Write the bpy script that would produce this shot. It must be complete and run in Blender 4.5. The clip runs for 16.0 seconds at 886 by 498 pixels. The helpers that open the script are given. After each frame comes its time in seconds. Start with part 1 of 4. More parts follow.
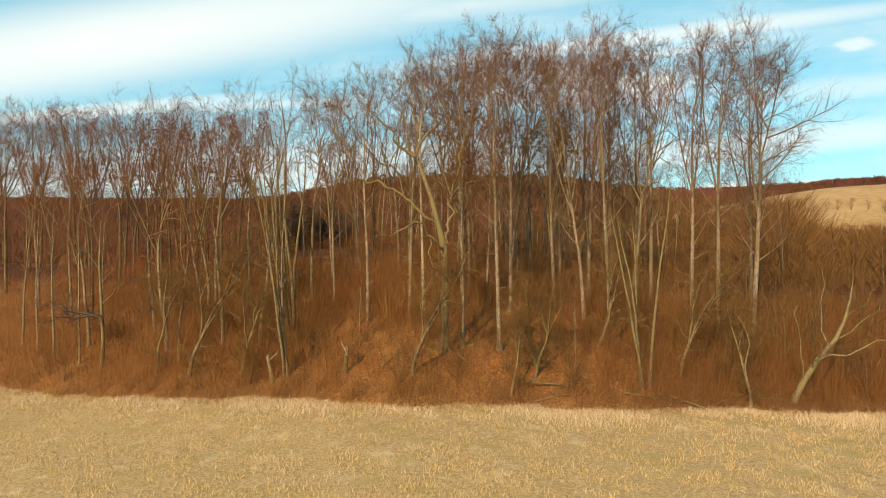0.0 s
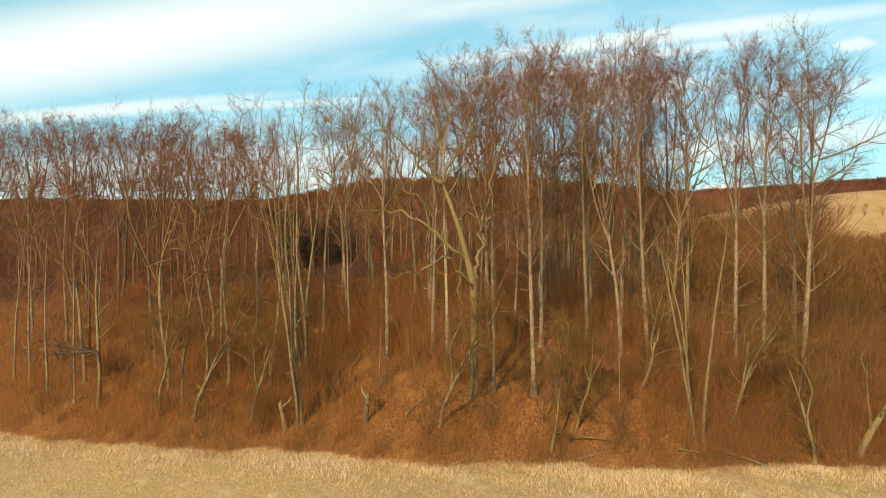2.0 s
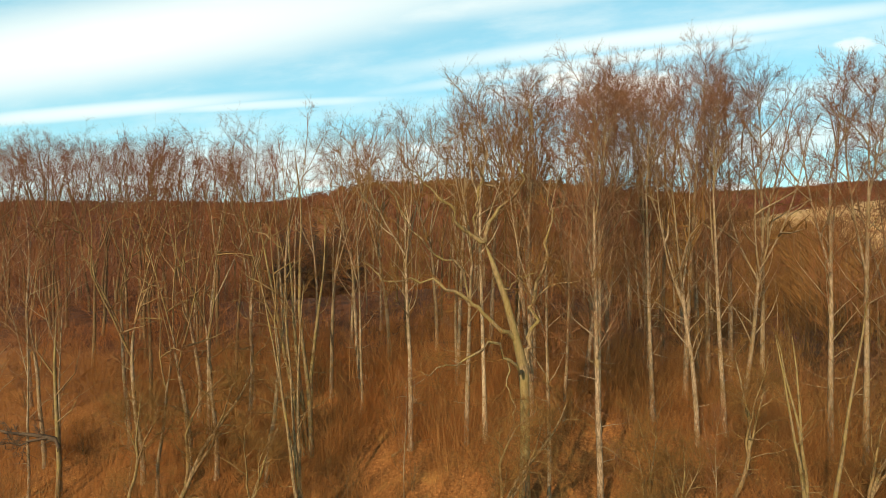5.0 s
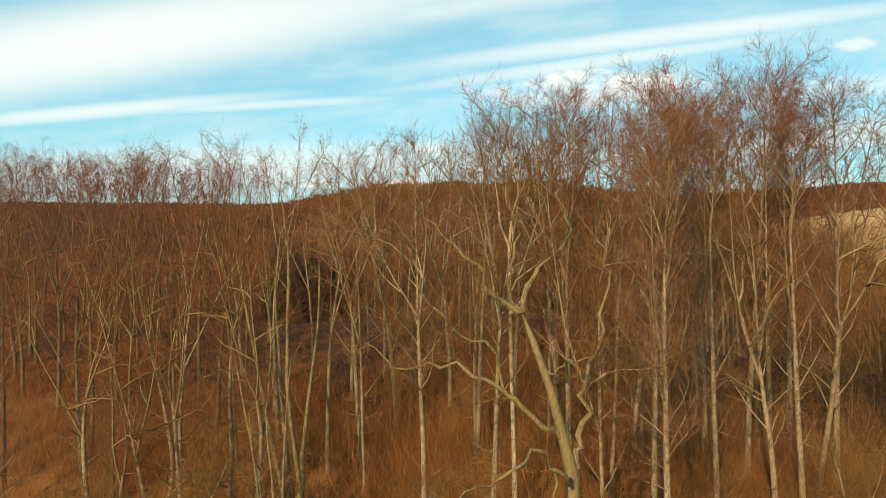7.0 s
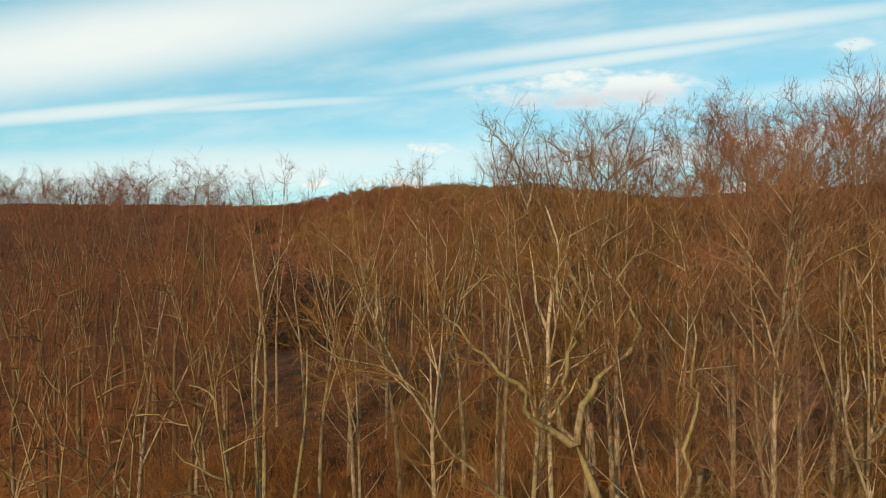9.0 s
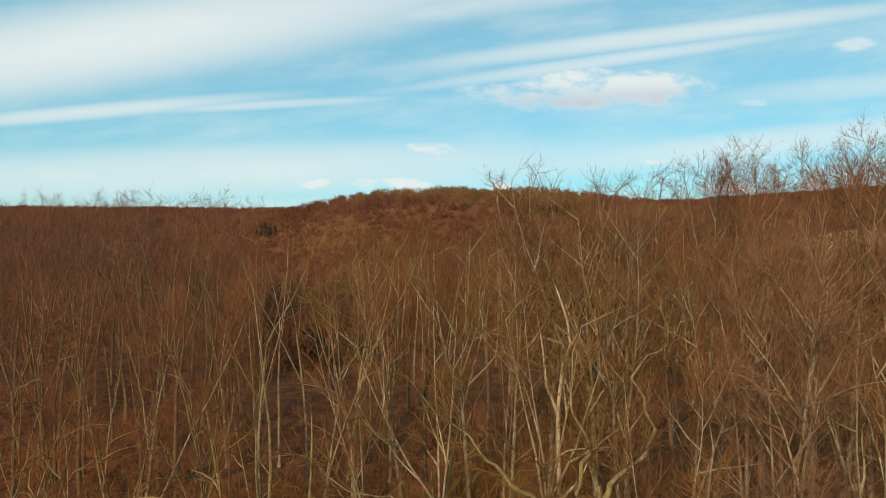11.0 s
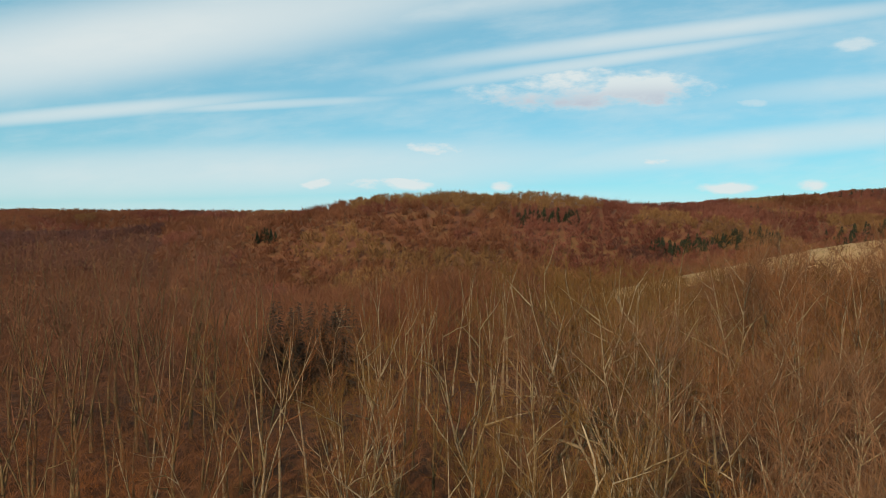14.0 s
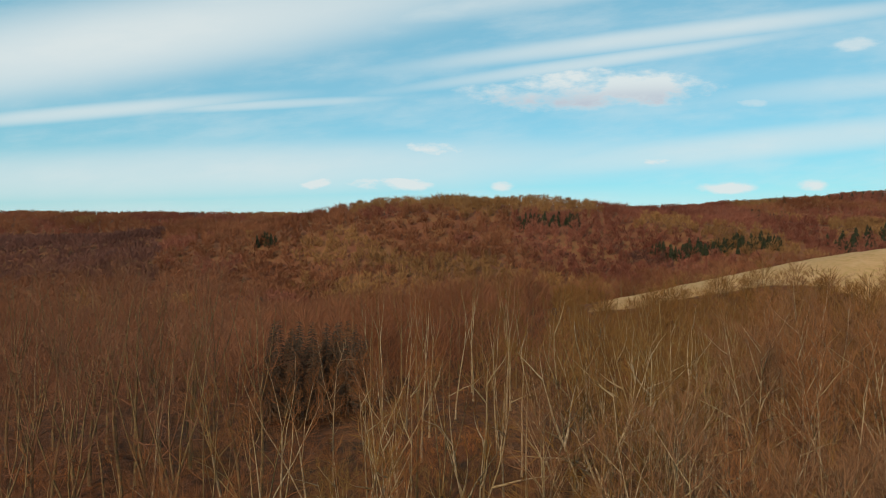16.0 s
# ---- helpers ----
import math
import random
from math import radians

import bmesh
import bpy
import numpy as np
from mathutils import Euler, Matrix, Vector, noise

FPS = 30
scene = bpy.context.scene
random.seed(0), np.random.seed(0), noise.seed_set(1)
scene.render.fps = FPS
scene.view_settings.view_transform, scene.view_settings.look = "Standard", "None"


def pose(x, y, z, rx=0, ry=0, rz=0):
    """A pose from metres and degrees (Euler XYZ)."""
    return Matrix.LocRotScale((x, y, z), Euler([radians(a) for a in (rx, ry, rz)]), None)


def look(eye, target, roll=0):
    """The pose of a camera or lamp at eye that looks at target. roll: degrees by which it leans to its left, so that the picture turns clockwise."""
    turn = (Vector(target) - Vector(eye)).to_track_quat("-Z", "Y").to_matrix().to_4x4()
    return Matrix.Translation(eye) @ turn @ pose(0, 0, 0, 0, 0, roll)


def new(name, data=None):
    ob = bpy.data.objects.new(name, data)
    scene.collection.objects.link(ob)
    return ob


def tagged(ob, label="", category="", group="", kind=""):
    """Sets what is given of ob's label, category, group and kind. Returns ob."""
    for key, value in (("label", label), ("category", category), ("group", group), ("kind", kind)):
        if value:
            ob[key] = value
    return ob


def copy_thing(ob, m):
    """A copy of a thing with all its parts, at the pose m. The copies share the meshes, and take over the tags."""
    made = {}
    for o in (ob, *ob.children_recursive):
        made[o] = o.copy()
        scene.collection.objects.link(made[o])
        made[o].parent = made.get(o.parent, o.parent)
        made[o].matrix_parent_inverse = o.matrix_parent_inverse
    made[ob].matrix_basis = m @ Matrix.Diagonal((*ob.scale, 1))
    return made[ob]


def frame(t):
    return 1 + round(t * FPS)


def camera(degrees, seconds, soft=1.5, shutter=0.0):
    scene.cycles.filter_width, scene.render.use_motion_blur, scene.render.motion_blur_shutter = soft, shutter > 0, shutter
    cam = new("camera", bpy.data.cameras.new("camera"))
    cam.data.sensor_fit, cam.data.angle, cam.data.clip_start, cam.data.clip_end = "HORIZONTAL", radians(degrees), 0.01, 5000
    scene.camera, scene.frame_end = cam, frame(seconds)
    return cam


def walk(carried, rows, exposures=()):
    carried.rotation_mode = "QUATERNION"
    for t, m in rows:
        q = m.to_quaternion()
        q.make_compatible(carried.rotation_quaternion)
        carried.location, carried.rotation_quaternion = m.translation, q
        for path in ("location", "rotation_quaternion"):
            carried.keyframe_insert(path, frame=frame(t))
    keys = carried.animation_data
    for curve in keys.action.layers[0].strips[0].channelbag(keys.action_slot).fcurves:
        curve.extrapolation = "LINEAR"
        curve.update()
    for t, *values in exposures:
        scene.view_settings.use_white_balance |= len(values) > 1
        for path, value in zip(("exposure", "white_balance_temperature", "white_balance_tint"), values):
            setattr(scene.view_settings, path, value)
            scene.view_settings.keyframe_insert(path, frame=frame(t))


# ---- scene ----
cam = camera(72, 16.0, soft=0.9)
PATH = [
    (0.0, pose(0.00, 0.00, 10.00, 90)),
    (0.5, pose(-0.35, 0.64, 10.44, 90)),
    (1.0, pose(-0.74, 1.37, 10.90, 90)),
    (1.5, pose(-1.14, 2.15, 11.36, 90)),
    (2.0, pose(-1.50, 3.03, 11.84, 90)),
    (2.5, pose(-1.82, 3.95, 12.35, 90)),
    (3.0, pose(-2.11, 5.00, 12.87, 90)),
    (3.5, pose(-2.41, 6.14, 13.37, 90)),
    (4.0, pose(-2.70, 7.28, 13.92, 90)),
    (4.2, pose(-2.82, 7.74, 14.14, 90)),
    (6.3, pose(-3.74, 13.24, 16.43, 90)),
    (6.5, pose(-3.82, 13.81, 16.68, 90)),
    (7.0, pose(-4.04, 15.19, 17.27, 90)),
    (7.5, pose(-4.23, 16.61, 17.87, 90)),
    (8.0, pose(-4.41, 18.01, 18.50, 90)),
    (8.5, pose(-4.55, 19.42, 19.21, 90)),
    (9.0, pose(-4.66, 20.32, 19.85, 90)),
    (9.2, pose(-4.71, 20.56, 20.08, 90)),
    (11.3, pose(-4.92, 20.68, 22.62, 90)),
    (11.5, pose(-4.94, 20.69, 22.85, 90)),
    (12.0, pose(-5.01, 20.77, 23.42, 90)),
    (12.5, pose(-5.10, 21.00, 24.04, 90)),
    (13.0, pose(-5.17, 21.30, 24.64, 90)),
    (13.5, pose(-5.23, 21.68, 25.26, 90)),
    (14.0, pose(-5.34, 22.11, 25.91, 90)),
    (14.5, pose(-5.46, 22.45, 26.60, 90)),
    (15.0, pose(-5.52, 22.70, 27.16, 90)),
    (15.5, pose(-5.58, 22.81, 27.78, 90)),
    (16.0, pose(-5.62, 22.85, 28.41, 90)),
]
walk(cam, PATH, ((0.0, 0.34, 7550, 12), (4.0, 0.47, 7750, 12), (7.0, 0.33, 7650, 12), (9.0, 0.17, 7500, 12), (12.5, -0.08, 6950, 11), (16.0, -0.12, 6950, 11)))

# ---------------------------------------------------------------- light
SUN_EL, SUN_FROM = radians(29), Vector((-0.46, -0.89, 0)).normalized()
sun = new("sun", bpy.data.lights.new("sun", "SUN"))
sun.data.energy, sun.data.angle, sun.data.color = 4.7, radians(0.5), (1.0, 0.86, 0.66)
sun_at = SUN_FROM * math.cos(SUN_EL) + Vector((0, 0, math.sin(SUN_EL)))
sun.matrix_world = look(sun_at * 50, (0, 0, 0))


class Nodes:
    """Short hand for node trees."""

    def __init__(self, tree):
        self.t = tree
        tree.nodes.clear()

    def add(self, kind, ins=None, **props):
        n = self.t.nodes.new(kind)
        for k, v in props.items():
            if k == "operation":
                n.operation = v
            elif k == "data_type":
                n.data_type = v
            elif k == "blend_type":
                n.blend_type = v
            elif k == "sky_type":
                n.sky_type = v
            elif k == "attribute_name":
                n.attribute_name = v
        for k, v in (ins or {}).items():
            if isinstance(v, bpy.types.NodeSocket):
                self.t.links.new(v, n.inputs[k])
            else:
                n.inputs[k].default_value = v
        return n

    def math(self, op, a, b=0.0, c=0.0):
        n = self.add("ShaderNodeMath", {0: a, 1: b, 2: c}, operation=op)
        return n.outputs[0]

    def mix(self, fac, a, b, blend="MIX"):
        n = self.add("ShaderNodeMix", data_type="RGBA", blend_type=blend)
        for sock, v in ((n.inputs[0], fac), (n.inputs[6], a), (n.inputs[7], b)):
            if isinstance(v, bpy.types.NodeSocket):
                self.t.links.new(v, sock)
            else:
                sock.default_value = v if not isinstance(v, tuple) or len(v) == 4 else (*v, 1)
        return n.outputs[2]

    def noise(self, vec, scale, detail=4, rough=0.55, out=0):
        n = self.add("ShaderNodeTexNoise", {"Vector": vec, "Scale": scale, "Detail": detail, "Roughness": rough})
        return n.outputs[out]

    def ramp(self, fac, lo, hi):
        n = self.add("ShaderNodeMapRange", {0: fac, 1: lo, 2: hi, 3: 0.0, 4: 1.0})
        n.interpolation_type = "SMOOTHSTEP"
        return n.outputs[0]


def make_sky():
    world = bpy.data.worlds.new("sky")
    scene.world = world
    world.use_nodes = True
    n = Nodes(world.node_tree)
    sky = n.add("ShaderNodeTexSky", sky_type="NISHITA")
    sky.sun_disc, sky.sun_elevation = False, SUN_EL
    sky.sun_rotation = math.atan2(sun_at.x, sun_at.y)
    sky.air_density, sky.dust_density, sky.ozone_density = 1.0, 0.6, 2.0
    way = n.add("ShaderNodeTexCoord").outputs["Generated"]
    sep = n.add("ShaderNodeSeparateXYZ", {0: way}).outputs
    ahead = n.math("MAXIMUM", n.math("ABSOLUTE", sep[1]), 0.15)
    u, v = n.math("DIVIDE", sep[0], ahead), n.math("DIVIDE", sep[2], ahead)
    flat = n.add("ShaderNodeCombineXYZ", {0: n.math("MULTIPLY", u, 2.8), 1: n.math("MULTIPLY", n.math("ADD", v, n.math("MULTIPLY", u, -0.10)), 10.0), 2: 0.0}).outputs[0]
    streak = n.noise(flat, 1.6, 6, 0.6)
    puff = n.noise(n.add("ShaderNodeCombineXYZ", {0: u, 1: n.math("MULTIPLY", v, 2.2), 2: 0.3}).outputs[0], 13.0, 7, 0.6)
    wobble_s = n.math("MULTIPLY", n.math("SUBTRACT", streak, 0.5), 2.6)
    wobble_p = n.math("MULTIPLY", n.math("SUBTRACT", puff, 0.5), 4.0)

    def cloud(cu, cv, lu, lv, tilt, power, wobble):
        c, s = math.cos(radians(tilt)), math.sin(radians(tilt))
        du, dv = n.math("SUBTRACT", u, cu), n.math("SUBTRACT", v, cv)
        a = n.math("DIVIDE", n.math("ADD", n.math("MULTIPLY", du, c), n.math("MULTIPLY", dv, s)), lu)
        b = n.math("DIVIDE", n.math("SUBTRACT", n.math("MULTIPLY", dv, c), n.math("MULTIPLY", du, s)), lv)
        r = n.math("ADD", n.math("ADD", n.math("MULTIPLY", a, a), n.math("MULTIPLY", b, b)), wobble)
        lo, hi = (-0.1, 1.25) if wobble is wobble_p else (-0.9, 2.6)
        return n.math("MULTIPLY", n.math("SUBTRACT", 1.0, n.ramp(r, lo, hi)), power), b

    cover, shade = None, None
    for cu, cv, lu, lv, tilt, power, w in (
        (-0.55, 0.340, 0.55, 0.058, 9, 1.0, wobble_s), (0.38, 0.352, 0.36, 0.013, 7, 0.8, wobble_s), (0.26, 0.308, 0.26, 0.009, 8, 0.7, wobble_s),
        (-0.58, 0.225, 0.24, 0.010, 5, 0.8, wobble_s), (-0.30, 0.236, 0.16, 0.006, 3, 0.6, wobble_s), (-0.42, 0.125, 0.62, 0.036, 2, 0.75, wobble_s), (-0.62, 0.272, 0.22, 0.010, 7, 0.45, wobble_s),
        (0.55, 0.175, 0.45, 0.020, 6, 0.65, wobble_s), (0.72, 0.270, 0.22, 0.016, 5, 0.45, wobble_s),
        (0.05, 0.400, 0.50, 0.018, 8, 0.5, wobble_s), (0.0, 0.035, 1.4, 0.045, 0, 0.55, wobble_s),
        (0.680, 0.336, 0.040, 0.012, 6, 0.55, wobble_p), (-0.09, 0.106, 0.075, 0.0125, 0, 1.0, wobble_p), (-0.21, 0.108, 0.035, 0.0100, 0, 1.0, wobble_p),
        (-0.01, 0.163, 0.055, 0.0137, 0, 1.0, wobble_p), (0.35, 0.146, 0.03, 0.0088, 0, 1.0, wobble_p), (0.098, 0.103, 0.022, 0.0088, 0, 1.0, wobble_p),
        (0.46, 0.099, 0.05, 0.0112, 0, 1.0, wobble_p), (0.51, 0.240, 0.03, 0.007, 0, 0.5, wobble_p), (0.608, 0.103, 0.03, 0.0100, 0, 1.0, wobble_p),
        (0.245, 0.260, 0.19, 0.034, 2, 1.0, wobble_p),
    ):
        c, b = cloud(cu, cv, lu, lv, tilt, power, w)
        cover = c if cover is None else n.math("MAXIMUM", cover, c)
        shade = n.math("MULTIPLY", c, n.ramp(b, 0.5, -0.7))
    cover = n.math("ADD", cover, n.math("MULTIPLY", n.ramp(streak, 0.35, 0.75), 0.35))
    cover = n.math("MINIMUM", cover, 1.0)
    white = n.mix(n.math("MULTIPLY", shade, 1.0), (7.0, 7.95, 8.4), (4.9, 5.6, 6.7))
    tint = n.mix(0.45, n.mix(1.0, sky.outputs[0], (0.55, 1.12, 1.15), "MULTIPLY"), (3.1, 7.0, 8.8))
    final = n.mix(n.math("MULTIPLY", cover, 0.92), tint, white)
    bg = n.add("ShaderNodeBackground", {"Color": final, "Strength": 0.11})
    n.t.links.new(bg.outputs[0], n.add("ShaderNodeOutputWorld").inputs[0])


make_sky()

# ---------------------------------------------------------------- materials


def material(name, rough=0.85):
    m = bpy.data.materials.new(name)
    m.use_nodes = True
    n = Nodes(m.node_tree)
    bsdf = n.add("ShaderNodeBsdfPrincipled", {"Roughness": rough, "Specular IOR Level": 0.2})
    n.t.links.new(bsdf.outputs[0], n.add("ShaderNodeOutputMaterial").inputs[0])
    return m, n, bsdf


def finish(n, bsdf, colour, height=None, strength=0.5, distance=0.02):
    n.t.links.new(colour, bsdf.inputs["Base Color"])
    if height is not None:
        b = n.add("ShaderNodeBump", {"Strength": strength, "Distance": distance, "Height": height})
        n.t.links.new(b.outputs[0], bsdf.inputs["Normal"])


def bark_material(name, pale, dark, moss, moss_amount):
    m, n, bsdf = material(name)
    obj = n.add("ShaderNodeTexCoord").outputs["Object"]
    rnd = n.add("ShaderNodeObjectInfo").outputs["Random"]
    squash = n.add("ShaderNodeVectorMath", {0: obj, 1: (1.0, 1.0, 0.25)}, operation="MULTIPLY").outputs[0]
    grain = n.noise(squash, 14.0, 5, 0.65)
    patch = n.noise(obj, 1.1, 4, 0.6)
    band = n.noise(n.add("ShaderNodeVectorMath", {0: obj, 1: (0.6, 0.6, 2.5)}, operation="MULTIPLY").outputs[0], 2.5, 3)
    c = n.mix(n.ramp(grain, 0.38, 0.62), dark, pale)
    c = n.mix(n.math("MULTIPLY", n.ramp(band, 0.55, 0.75), 0.5), c, tuple(0.55 * k for k in dark))
    c = n.mix(n.math("MULTIPLY", n.ramp(n.math("ADD", patch, n.math("MULTIPLY", rnd, 0.15)), 0.50, 0.72), moss_amount), c, moss)
    c = n.mix(n.math("MULTIPLY", rnd, 0.35), c, tuple(0.6 * k for k in pale))
    finish(n, bsdf, c, grain, 0.6, 0.03)
    return m


def far_twig_material(name, a, b):
    """Twigs of far woods, whose colour drifts from stand to stand; light passes between them."""
    m, n, bsdf = material(name)
    pos = n.add("ShaderNodeNewGeometry").outputs["Position"]
    c = n.mix(n.ramp(n.noise(pos, 0.022, 4, 0.6), 0.38, 0.62), tuple(0.9 * k for k in a), tuple(1.12 * k for k in b))
    c = n.mix(n.math("MULTIPLY", n.ramp(n.noise(pos, 0.16, 3, 0.6), 0.45, 0.7), 0.35), c, tuple(0.62 * k for k in a))
    finish(n, bsdf, c)
    thin = n.add("ShaderNodeBsdfTranslucent", {"Color": c})
    both = n.add("ShaderNodeMixShader", {0: 0.45, 1: bsdf.outputs[0], 2: thin.outputs[0]})
    out = [k for k in n.t.nodes if k.bl_idname == "ShaderNodeOutputMaterial"][0]
    n.t.links.new(both.outputs[0], out.inputs[0])
    return m


def twig_material(name, a, b):
    m, n, bsdf = material(name)
    rnd = n.add("ShaderNodeObjectInfo").outputs["Random"]
    isl = n.add("ShaderNodeNewGeometry").outputs["Random Per Island"]
    c = n.mix(n.math("FRACT", n.math("ADD", n.math("MULTIPLY", rnd, 3.7), n.math("MULTIPLY", isl, 0.35))), a, b)
    c = n.mix(n.math("MULTIPLY", isl, 0.4), c, tuple(1.6 * k for k in a))
    finish(n, bsdf, c)
    return m


BARK_BEECH = bark_material("beech_bark", (0.33, 0.235, 0.148), (0.145, 0.096, 0.056), (0.19, 0.130, 0.045), 0.6)
# Bark darkened so that its colour carries the shade among the crowns.
BARK_INNER_SHADED = bark_material("shaded_inner_bark", (0.22, 0.14, 0.066), (0.07, 0.041, 0.021), (0.09, 0.058, 0.018), 0.6)
BARK_OAK = bark_material("oak_bark", (0.25, 0.17, 0.088), (0.09, 0.058, 0.03), (0.23, 0.175, 0.045), 0.6)
BARK_DEAD = bark_material("bare_dead_wood", (0.50, 0.36, 0.23), (0.29, 0.20, 0.12), (0.28, 0.21, 0.10), 0.3)
BARK_DARK = bark_material("dark_bark", (0.10, 0.064, 0.040), (0.05, 0.032, 0.021), (0.07, 0.05, 0.03), 0.3)
# Limb bark with the inner wood's shade in its colour.
LIMB_INNER_SHADED = bark_material("shaded_limb_bark", (0.15, 0.088, 0.043), (0.065, 0.038, 0.019), (0.13, 0.09, 0.028), 0.4)
LIMB = bark_material("limb_bark", (0.25, 0.158, 0.076), (0.11, 0.066, 0.032), (0.23, 0.165, 0.045), 0.45)
TWIG = twig_material("beech_twigs", (0.140, 0.053, 0.020), (0.175, 0.072, 0.029))
TWIG_OLIVE = twig_material("olive_twigs", (0.110, 0.053, 0.014), (0.145, 0.070, 0.019))
TWIG_GREY = twig_material("grey_brown_twigs", (0.130, 0.058, 0.027), (0.160, 0.076, 0.038))
TWIG_RUST = twig_material("rust_brown_twigs", (0.118, 0.041, 0.013), (0.150, 0.056, 0.019))
TWIG_CANOPY = twig_material("canopy_twigs", (0.125, 0.048, 0.024), (0.158, 0.066, 0.035))
TWIG_BRUSH = twig_material("brushwood", (0.190, 0.072, 0.019), (0.240, 0.097, 0.028))
TWIG_THICKET = twig_material("thicket_twigs", (0.112, 0.049, 0.013), (0.145, 0.065, 0.018))
# Twig colour lowered to carry the self-shadowing of the deep crowns.
TWIG_INNER_SHADED = twig_material("shaded_inner_twigs", (0.094, 0.030, 0.0085), (0.126, 0.043, 0.013))
# Shaded copy of the brushwood: the deep wood's gloom is in the colour.
TWIG_SHADE = twig_material("shaded_brushwood", (0.055, 0.016, 0.0045), (0.080, 0.024, 0.007))
TWIG_MOSS = twig_material("mossy_twigs", (0.080, 0.034, 0.0075), (0.108, 0.047, 0.011))
TWIG_RED = far_twig_material("reddish_far_twigs", (0.196, 0.062, 0.039), (0.246, 0.087, 0.055))
TWIG_FAR = far_twig_material("far_wood_twigs", (0.196, 0.070, 0.033), (0.246, 0.096, 0.048))
# Infill twigs, coloured brighter as if the sun reached them.
TWIG_LIT_INFILL = twig_material("lit_infill_twigs", (0.205, 0.088, 0.027), (0.260, 0.118, 0.038))
TWIG_TAN = twig_material("tan_stalks", (0.19, 0.088, 0.030), (0.24, 0.12, 0.043))
TWIG_LARCH = far_twig_material("larch_twigs", (0.239, 0.116, 0.045), (0.290, 0.145, 0.058))
TWIG_FAR_DARK = far_twig_material("dark_wood_twigs", (0.123, 0.052, 0.039), (0.160, 0.068, 0.051))
NEEDLES = twig_material("spruce_needles", (0.018, 0.021, 0.010), (0.029, 0.031, 0.014))
# Dead spruce twigs, darkened in colour for the shadow beneath the canopy.
NEEDLES_SHADED = twig_material("shaded_dead_spruce_twigs", (0.050, 0.030, 0.019), (0.078, 0.046, 0.027))
GRASS = twig_material("dry_grass", (0.39, 0.242, 0.096), (0.49, 0.332, 0.158))
LEAVES = twig_material("fallen_leaves", (0.29, 0.12, 0.037), (0.38, 0.175, 0.058))


def ground_material():
    m, n, bsdf = material("ground_cover", 0.95)
    pos = n.add("ShaderNodeNewGeometry").outputs["Position"]
    zone = n.add("ShaderNodeAttribute", attribute_name="wooded").outputs["Fac"]
    lawn = n.add("ShaderNodeAttribute", attribute_name="meadow").outputs["Fac"]
    brush = n.add("ShaderNodeAttribute", attribute_name="brush").outputs["Fac"]
    big, mid, fine = n.noise(pos, 0.09, 4), n.noise(pos, 0.7, 5, 0.6), n.noise(pos, 7.0, 5, 0.7)
    long = n.noise(n.add("ShaderNodeVectorMath", {0: pos, 1: (0.35, 1.2, 1.0)}, operation="MULTIPLY").outputs[0], 0.9, 5, 0.65)
    # straw-coloured field with greener patches
    straw = n.mix(n.ramp(fine, 0.35, 0.65), (0.335, 0.192, 0.076), (0.51, 0.332, 0.167))
    straw = n.mix(n.math("MULTIPLY", n.ramp(long, 0.48, 0.68), 0.55), straw, (0.34, 0.235, 0.07))
    straw = n.mix(n.math("MULTIPLY", n.ramp(mid, 0.55, 0.75), 0.6), straw, (0.62, 0.445, 0.26))
    # beech litter
    litter = n.mix(n.ramp(fine, 0.36, 0.64), (0.135, 0.049, 0.013), (0.31, 0.125, 0.037))
    litter = n.mix(n.math("MULTIPLY", n.ramp(mid, 0.5, 0.72), 0.6), litter, (0.34, 0.18, 0.05))
    litter = n.mix(n.math("MULTIPLY", n.ramp(big, 0.44, 0.62), 0.5), litter, (0.12, 0.046, 0.015))
    # brushwood floor, its colour darkened for the shade deep in the wood
    scrub = n.mix(n.ramp(mid, 0.4, 0.62), (0.052, 0.018, 0.006), (0.120, 0.037, 0.011))
    hills = n.mix(n.ramp(big, 0.4, 0.6), (0.115, 0.040, 0.020), (0.135, 0.058, 0.024))
    scrub = n.mix(n.ramp(n.add("ShaderNodeSeparateXYZ", {0: pos}).outputs[1], 190, 260), scrub, hills)
    litter = n.mix(n.ramp(n.math("ADD", brush, n.math("MULTIPLY", n.math("SUBTRACT", mid, 0.5), 0.9)), 0.3, 0.7), litter, scrub)
    meadow = n.mix(n.ramp(mid, 0.4, 0.65), (0.36, 0.205, 0.095), (0.29, 0.175, 0.066))
    meadow = n.mix(n.math("MULTIPLY", n.ramp(big, 0.5, 0.66), 0.5), meadow, (0.43, 0.255, 0.13))
    edge = n.ramp(n.math("ADD", zone, n.math("MULTIPLY", n.math("SUBTRACT", mid, 0.5), 0.7)), 0.35, 0.65)
    c = n.mix(edge, straw, litter)
    c = n.mix(n.ramp(n.math("ADD", lawn, n.math("MULTIPLY", n.math("SUBTRACT", mid, 0.5), 0.5)), 0.4, 0.6), c, meadow)
    finish(n, bsdf, c, n.math("ADD", fine, n.math("MULTIPLY", mid, 2.0)), 0.7, 0.12)
    return m


GROUND = ground_material()

# ---------------------------------------------------------------- the lie of the land


def smooth(x, a, b):
    t = np.clip((np.asarray(x, float) - a) / (b - a), 0, 1)
    return t * t * (3 - 2 * t)


